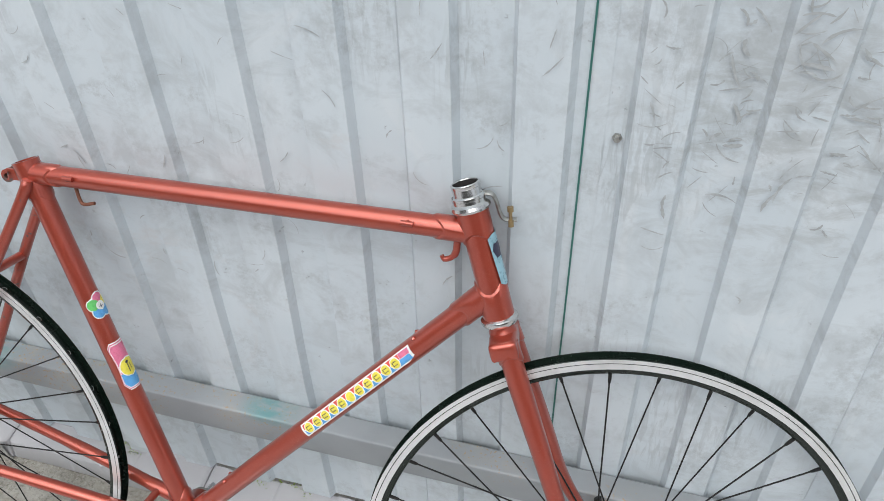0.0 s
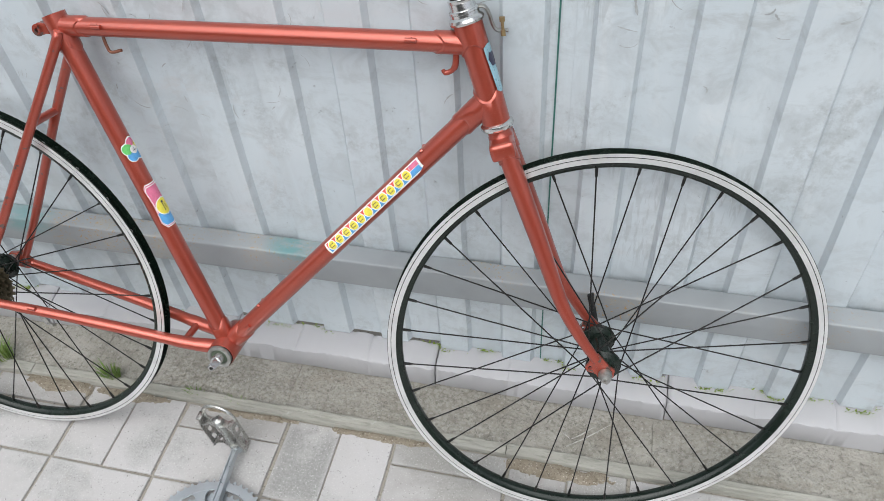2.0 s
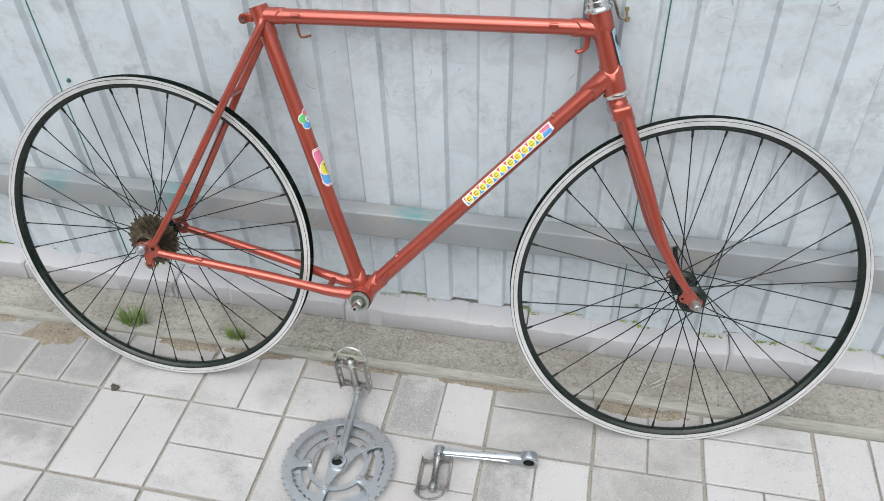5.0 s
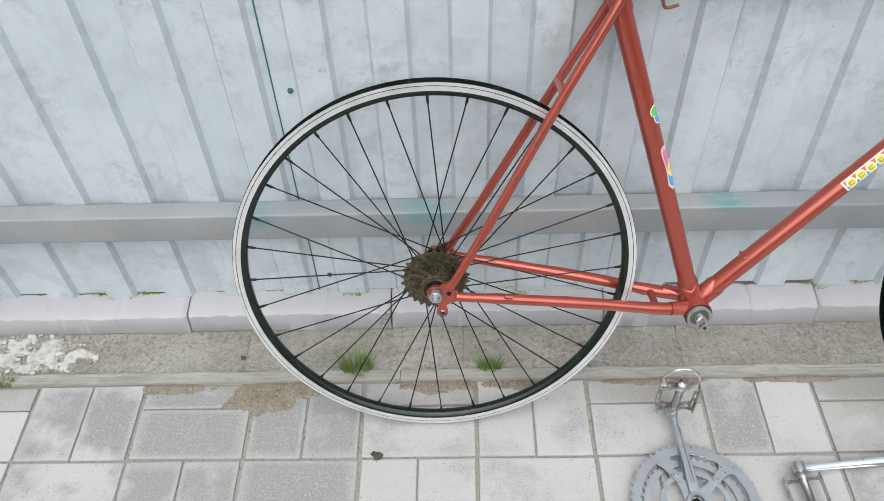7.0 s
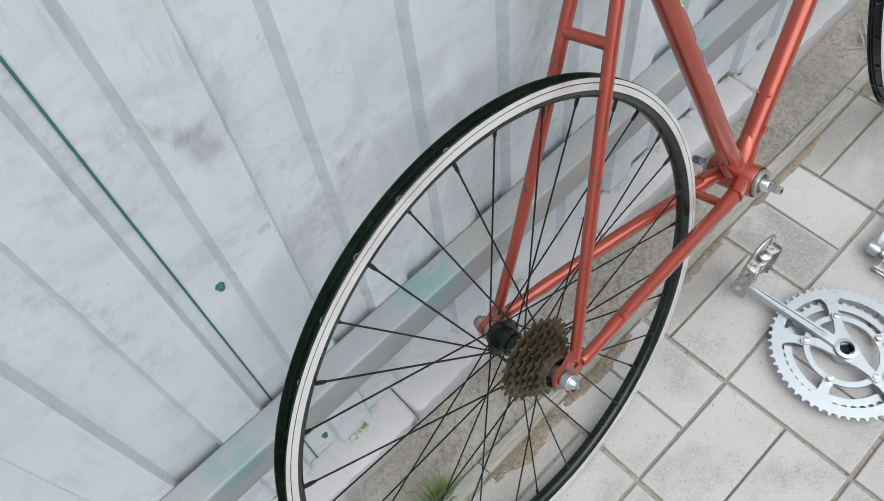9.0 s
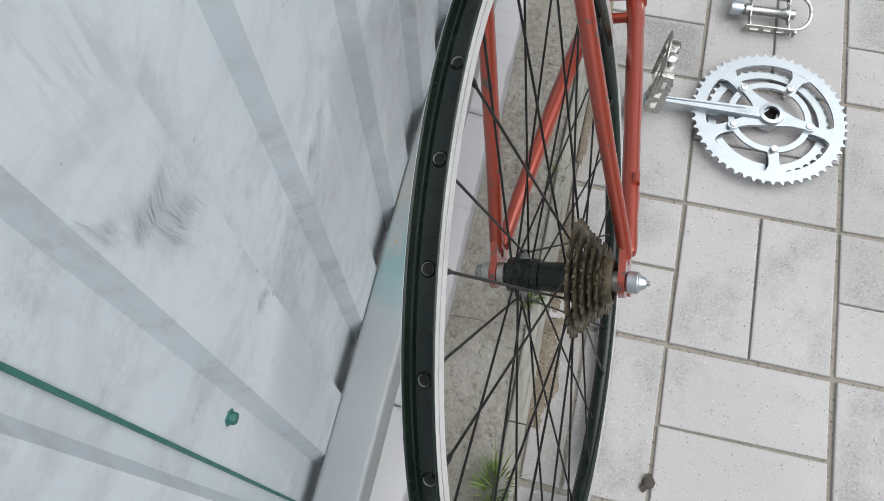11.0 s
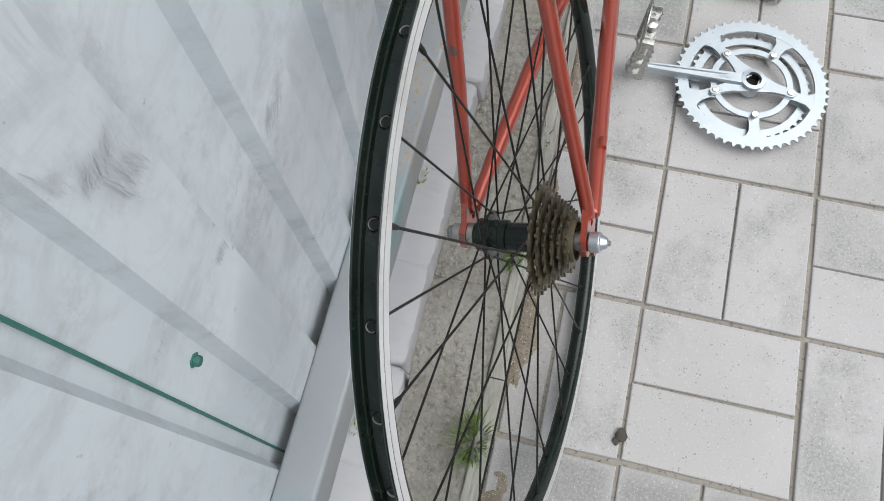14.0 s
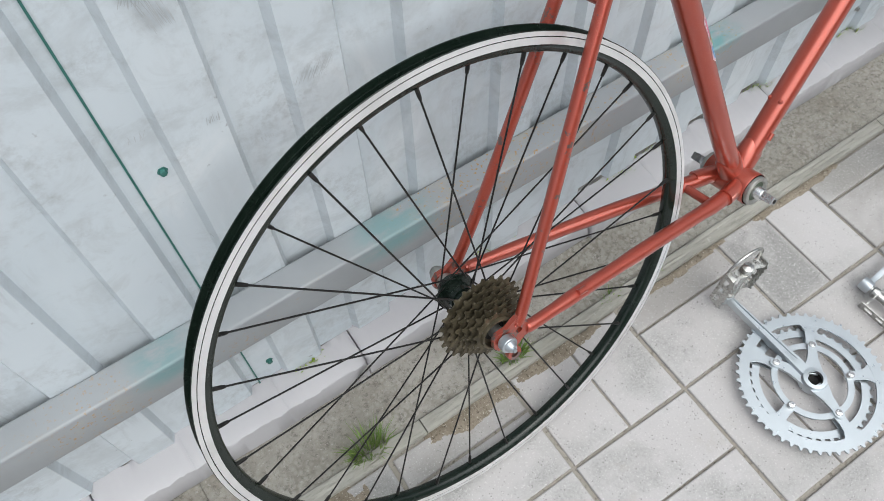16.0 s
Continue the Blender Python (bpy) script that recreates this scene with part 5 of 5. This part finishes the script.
# the narrow ridged edging between strip and pavers, in lengths
EDGES = (-2.9, -2.02, -1.09, -0.135, 0.79, 1.62, 2.3)
for a, b in zip(EDGES, EDGES[1:]):
    bm = bmesh.new()
    nx = int((b - a) / 0.008)
    prof = [(0.4895, -0.02), (0.4893, 0.0040), (0.4905, 0.0066), (0.4950, 0.0074), (0.4972, 0.0066), (0.5005, 0.0078), (0.5035, 0.0070), (0.5070, 0.0080), (0.5108, 0.0070), (0.5126, 0.0040), (0.5128, -0.02)]
    rows = []
    for i in range(nx + 1):
        x = a + 0.0008 + (b - a - 0.0016) * i / nx
        sway = 0.0016 * noise.noise(Vector((x * 9, 0, 9.0)))
        rows.append([bm.verts.new((x, y + sway, z + (0.0012 * noise.noise(Vector((x * 30, y * 160, 4.0))) + 0.0012 * noise.noise(Vector((x * 6, 2, 4.0))) if z > 0 else 0))) for y, z in prof])
    for p, q in zip(rows, rows[1:]):
        for k in range(len(prof) - 1):
            bm.faces.new((p[k], p[k + 1], q[k + 1], q[k]))
    bm.faces.new(rows[0])
    bm.faces.new(rows[-1])
    part("strip_edging", bm, EDGING, strip, "ridged grey edging of the strip")

# grass tufts on the strip


def tuft(x, y, count, tall, spread, seed):
    rnd = random.Random(seed)
    bm = bmesh.new()
    for _ in range(count):
        a, rr = rnd.uniform(0, 6.28), spread * math.sqrt(rnd.random())
        p = Vector((rr * math.cos(a), 0.5 * rr * math.sin(a), -0.002))
        h = tall * rnd.uniform(0.45, 1.0)
        out = Vector((math.cos(a), math.sin(a), 0)) * h * rnd.uniform(0.1, 0.6)
        b = rnd.uniform(0, 3.14)
        u = Vector((math.cos(b), math.sin(b), 0)) * rnd.uniform(0.0006, 0.0012)
        q, t = p + out * 0.35 + Vector((0, 0, h * 0.6)), p + out + Vector((0, 0, h * rnd.uniform(0.8, 1.0)))
        v = [bm.verts.new(c) for c in (p - u, p + u, q + u * 0.8, q - u * 0.8, t)]
        bm.faces.new(v[:4])
        bm.faces.new((v[3], v[2], v[4]))
    ob = part("grass_tuft", bm, GRASS, m=pose(x, y, 0.003), smooth=False)
    tagged(ob, "small green grass tuft growing by the concrete strip", "grass", "grass tufts along the strip")


for i, (x, y, c, h, s) in enumerate(((-1.172, 0.512, 160, 0.062, 0.028), (-0.922, 0.512, 110, 0.044, 0.020), (-0.74, 0.508, 26, 0.022, 0.018), (-1.84, 0.492, 40, 0.040, 0.018), (-0.655, 0.506, 18, 0.018, 0.02))):
    tuft(x, y, c, h, s, 40 + i)

# sand washed over the paver edge, and loose bits


def crust(bm, x, y, w, d, h, seed, grain=0.35, step=0.0032):
    """A thin patch with a ragged outline, thickest in the middle."""
    nx, ny = int(2 * w / step), int(2 * d / step)
    grid = []
    for i in range(nx + 1):
        row = []
        for j in range(ny + 1):
            u, v = 2 * i / nx - 1, 2 * j / ny - 1
            px, py = x + u * w, y + v * d
            f = 1 - math.sqrt(u * u + v * v) + grain * noise.noise(Vector((px * 38, py * 38, seed))) + 0.5 * grain * noise.noise(Vector((px * 130, py * 130, seed)))
            row.append((f, bm.verts.new((px, py, -0.0015 + h * min(1.0, max(0.0, f) * 1.6) + 0.0007 * noise.noise(Vector((px * 210, py * 210, seed)))))))
        grid.append(row)
    for i in range(nx):
        for j in range(ny):
            q = (grid[i][j], grid[i + 1][j], grid[i + 1][j + 1], grid[i][j + 1])
            if all(c[0] > 0 for c in q):
                bm.faces.new([c[1] for c in q])
    bmesh.ops.delete(bm, geom=[v for v in bm.verts if not v.link_faces], context='VERTS')


bm = bmesh.new()
for x, y, w, d, h, seed in ((-1.345, 0.458, 0.080, 0.040, 0.0042, 1.0), (-1.265, 0.476, 0.075, 0.022, 0.0042, 2.0), (-1.52, 0.480, 0.090, 0.014, 0.0040, 7.0), (-1.02, 0.478, 0.085, 0.020, 0.0042, 3.0),
                            (-0.86, 0.480, 0.080, 0.013, 0.0040, 4.0), (-0.62, 0.482, 0.10, 0.009, 0.0040, 5.0), (-0.05, 0.476, 0.13, 0.016, 0.0040, 8.0), (-0.35, 0.482, 0.11, 0.010, 0.0040, 9.0), (0.47, 0.470, 0.022, 0.026, 0.0042, 6.0)):
    crust(bm, x, y, w, d, h, seed)
tagged(part("sand", bm, SAND), "thin brown sand washed over the paver edge", "sand", kind="stuff")


def stone(name, x, y, r, material, label, seed, squash=0.6, z=0.0):
    bm = bmesh.new()
    bmesh.ops.create_icosphere(bm, subdivisions=2, radius=r)
    for v in bm.verts:
        k = 1 + 0.45 * noise.noise(v.co * (1.1 / r) + Vector((seed, 0, 0)))
        v.co = Vector((v.co.x * k * 1.2, v.co.y * k, v.co.z * k * squash))
    return tagged(part(name, bm, material, m=pose(x, y, z + r * squash * 0.55)), label, "clod")


stone("dirt_clod", -1.123, 0.336, 0.0075, DIRT, "dark clod of earth on a paver joint", 1.0)
stone("dirt_clod", -1.131, 0.341, 0.0045, DIRT, "dark clod of earth on a paver joint", 2.0)
stone("pebble", -1.395, 0.545, 0.0045, DIRT, "small dark pebble on the concrete strip", 3.0, 0.6, 0.003)
bm = bmesh.new()
rows = []
for i in range(7):
    f = i / 6
    w = 0.011 * (1 - 0.5 * f) * (1 + 0.5 * noise.noise(Vector((i * 1.3, 4, 0))))
    rows.append([bm.verts.new((-0.004 * math.sin(f * 5) + u * w, 0.010 - 0.012 * f + d + 0.003 * math.sin(f * 4 + u), 0.048 * f)) for u, d in ((-0.6, 0.0), (0.1, -0.002), (0.5, 0.0), (0.1, 0.0015))])
for p, q in zip(rows, rows[1:]):
    for j in range(4):
        bm.faces.new((p[j], p[(j + 1) % 4], q[(j + 1) % 4], q[j]))
bm.faces.new(rows[0])
bm.faces.new(rows[-1])
tagged(part("torn_flake", bm, FLAKE, m=pose(FLAKE_X, 0.600, 0.002) @ Matrix.Diagonal((1.5, 0.6, 1.4, 1)), smooth=False), "torn grey flake of render leaning on the kerb blocks", "debris")
for i, (x0, y0, x1, y1) in enumerate(((-0.033, 0.524, 0.037, 0.579), (-0.026, 0.540, 0.012, 0.572), (-0.050, 0.560, -0.028, 0.540))):
    bm = bmesh.new()
    a, b = Vector((x0, y0, 0.0062)), Vector((x1, y1, 0.0062))
    u = (b - a).cross(Vector((0, 0, 1))).normalized() * 0.0010
    tube(bm, [a, a.lerp(b, 0.4) + u * 1.5, b], [0.0006, 0.0016, 0.0005], 6, flat=1.0)
    part("lime_scratch", bm, RUBBLE, strip)
rnd = random.Random(8)
bm = bmesh.new()
for _ in range(190):
    a, rr = rnd.uniform(0, 6.28), 0.15 * math.sqrt(rnd.random())
    x, y, r = -1.90 + 1.35 * rr * math.cos(a), 0.560 + 0.36 * rr * math.sin(a), rnd.choice((0.0015, 0.002, 0.003, 0.005))
    s = bmesh.ops.create_icosphere(bm, subdivisions=1, radius=r)["verts"]
    for v in s:
        k = 1 + 0.5 * noise.noise(Vector((x * 900, y * 900, 0)) + v.co * (1.4 / r))
        v.co = Vector((x + v.co.x * 1.3 * k, y + v.co.y * k, 0.0045 + v.co.z * 0.5 * k))
for x, y, w, d, seed in ((-1.93, 0.575, 0.13, 0.050, 6.0), (-1.80, 0.555, 0.12, 0.040, 6.5), (-1.99, 0.540, 0.10, 0.035, 7.0)):
    crust(bm, x, y, w, d, 0.0075, seed, 1.5)
tagged(part("rubble", bm, RUBBLE), "lime-spattered rubble round the post foot", "rubble", kind="stuff")

# ------------------------------------------------------------------ pavers in basket weave
CELL, AX, AY = 0.1028, -0.9500, 0.3350
paving = empty("paving", pose(0, 0, 0), "pale grey concrete pavers in basket weave with sandy joints", "paving", kind="structure")


def paver_mesh(lx, ly, seed):
    bm = bmesh.new()
    rnd = random.Random(seed)
    t, h = 0.0022, 0.02
    lo = [(-lx / 2, -ly / 2), (lx / 2, -ly / 2), (lx / 2, ly / 2), (-lx / 2, ly / 2)]
    j = [rnd.uniform(-0.0008, 0.0008) for _ in range(8)]
    rows = []
    for inset, z in ((0, -h), (0, -0.0022), (0.0006, -0.0007), (t, 0.0)):
        rows.append([bm.verts.new((x - inset * (1 if x > 0 else -1) + j[i], y - inset * (1 if y > 0 else -1) + j[i + 4], z)) for i, (x, y) in enumerate(lo)])
    for p, q in zip(rows, rows[1:]):
        for k in range(4):
            bm.faces.new((p[k], p[(k + 1) % 4], q[(k + 1) % 4], q[k]))
    bm.faces.new(rows[-1])
    me = bpy.data.meshes.new("paver")
    bmesh.ops.recalc_face_normals(bm, faces=bm.faces)
    bm.to_mesh(me)
    bm.free()
    me.materials.append(TILE)
    return me


LONG_X = [paver_mesh(0.2000, 0.0975, s) for s in range(5)]
LONG_Y = [paver_mesh(0.0975, 0.2000, s + 9) for s in range(5)]
CUT_Y = [paver_mesh(0.0975, 0.1500, s + 20) for s in range(4)]
CUT_X = [paver_mesh(0.2000, 0.0465, s + 30) for s in range(4)]
rnd = random.Random(21)


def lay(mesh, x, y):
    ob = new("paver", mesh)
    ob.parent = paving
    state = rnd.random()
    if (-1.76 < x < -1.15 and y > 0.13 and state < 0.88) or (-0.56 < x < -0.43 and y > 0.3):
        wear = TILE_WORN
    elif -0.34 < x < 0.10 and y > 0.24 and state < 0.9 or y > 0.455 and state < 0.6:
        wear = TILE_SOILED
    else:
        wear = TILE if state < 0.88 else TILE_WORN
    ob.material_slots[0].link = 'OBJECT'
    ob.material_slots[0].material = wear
    ob.matrix_basis = pose(x, y, rnd.uniform(-0.0012, 0.0008), rnd.uniform(-0.25, 0.25), rnd.uniform(-0.25, 0.25), rnd.uniform(-0.25, 0.25))


SLACK = 0.0022
for c in range(-7, 10):
    for r in range(0, 8):
        x = AX + 2 * CELL * c + CELL
        y1 = AY - 2 * CELL * (r - 1)
        y0 = y1 - 2 * CELL
        upright = (c + r) % 2 == 0
        if r == 0:
            if upright:
                for k in (-0.5, 0.5):
                    lay(rnd.choice(CUT_Y), x + k * (CELL - SLACK), AY + 0.0765)
            else:
                lay(rnd.choice(LONG_X), x, AY + 0.0505)
                lay(rnd.choice(CUT_X), x, AY + 0.1265)
        elif upright:
            for k in (-0.5, 0.5):
                lay(rnd.choice(LONG_Y), x + k * (CELL - SLACK), y0 + CELL)
        else:
            for k in (-0.5, 0.5):
                lay(rnd.choice(LONG_X), x, y0 + CELL + k * (CELL - SLACK))
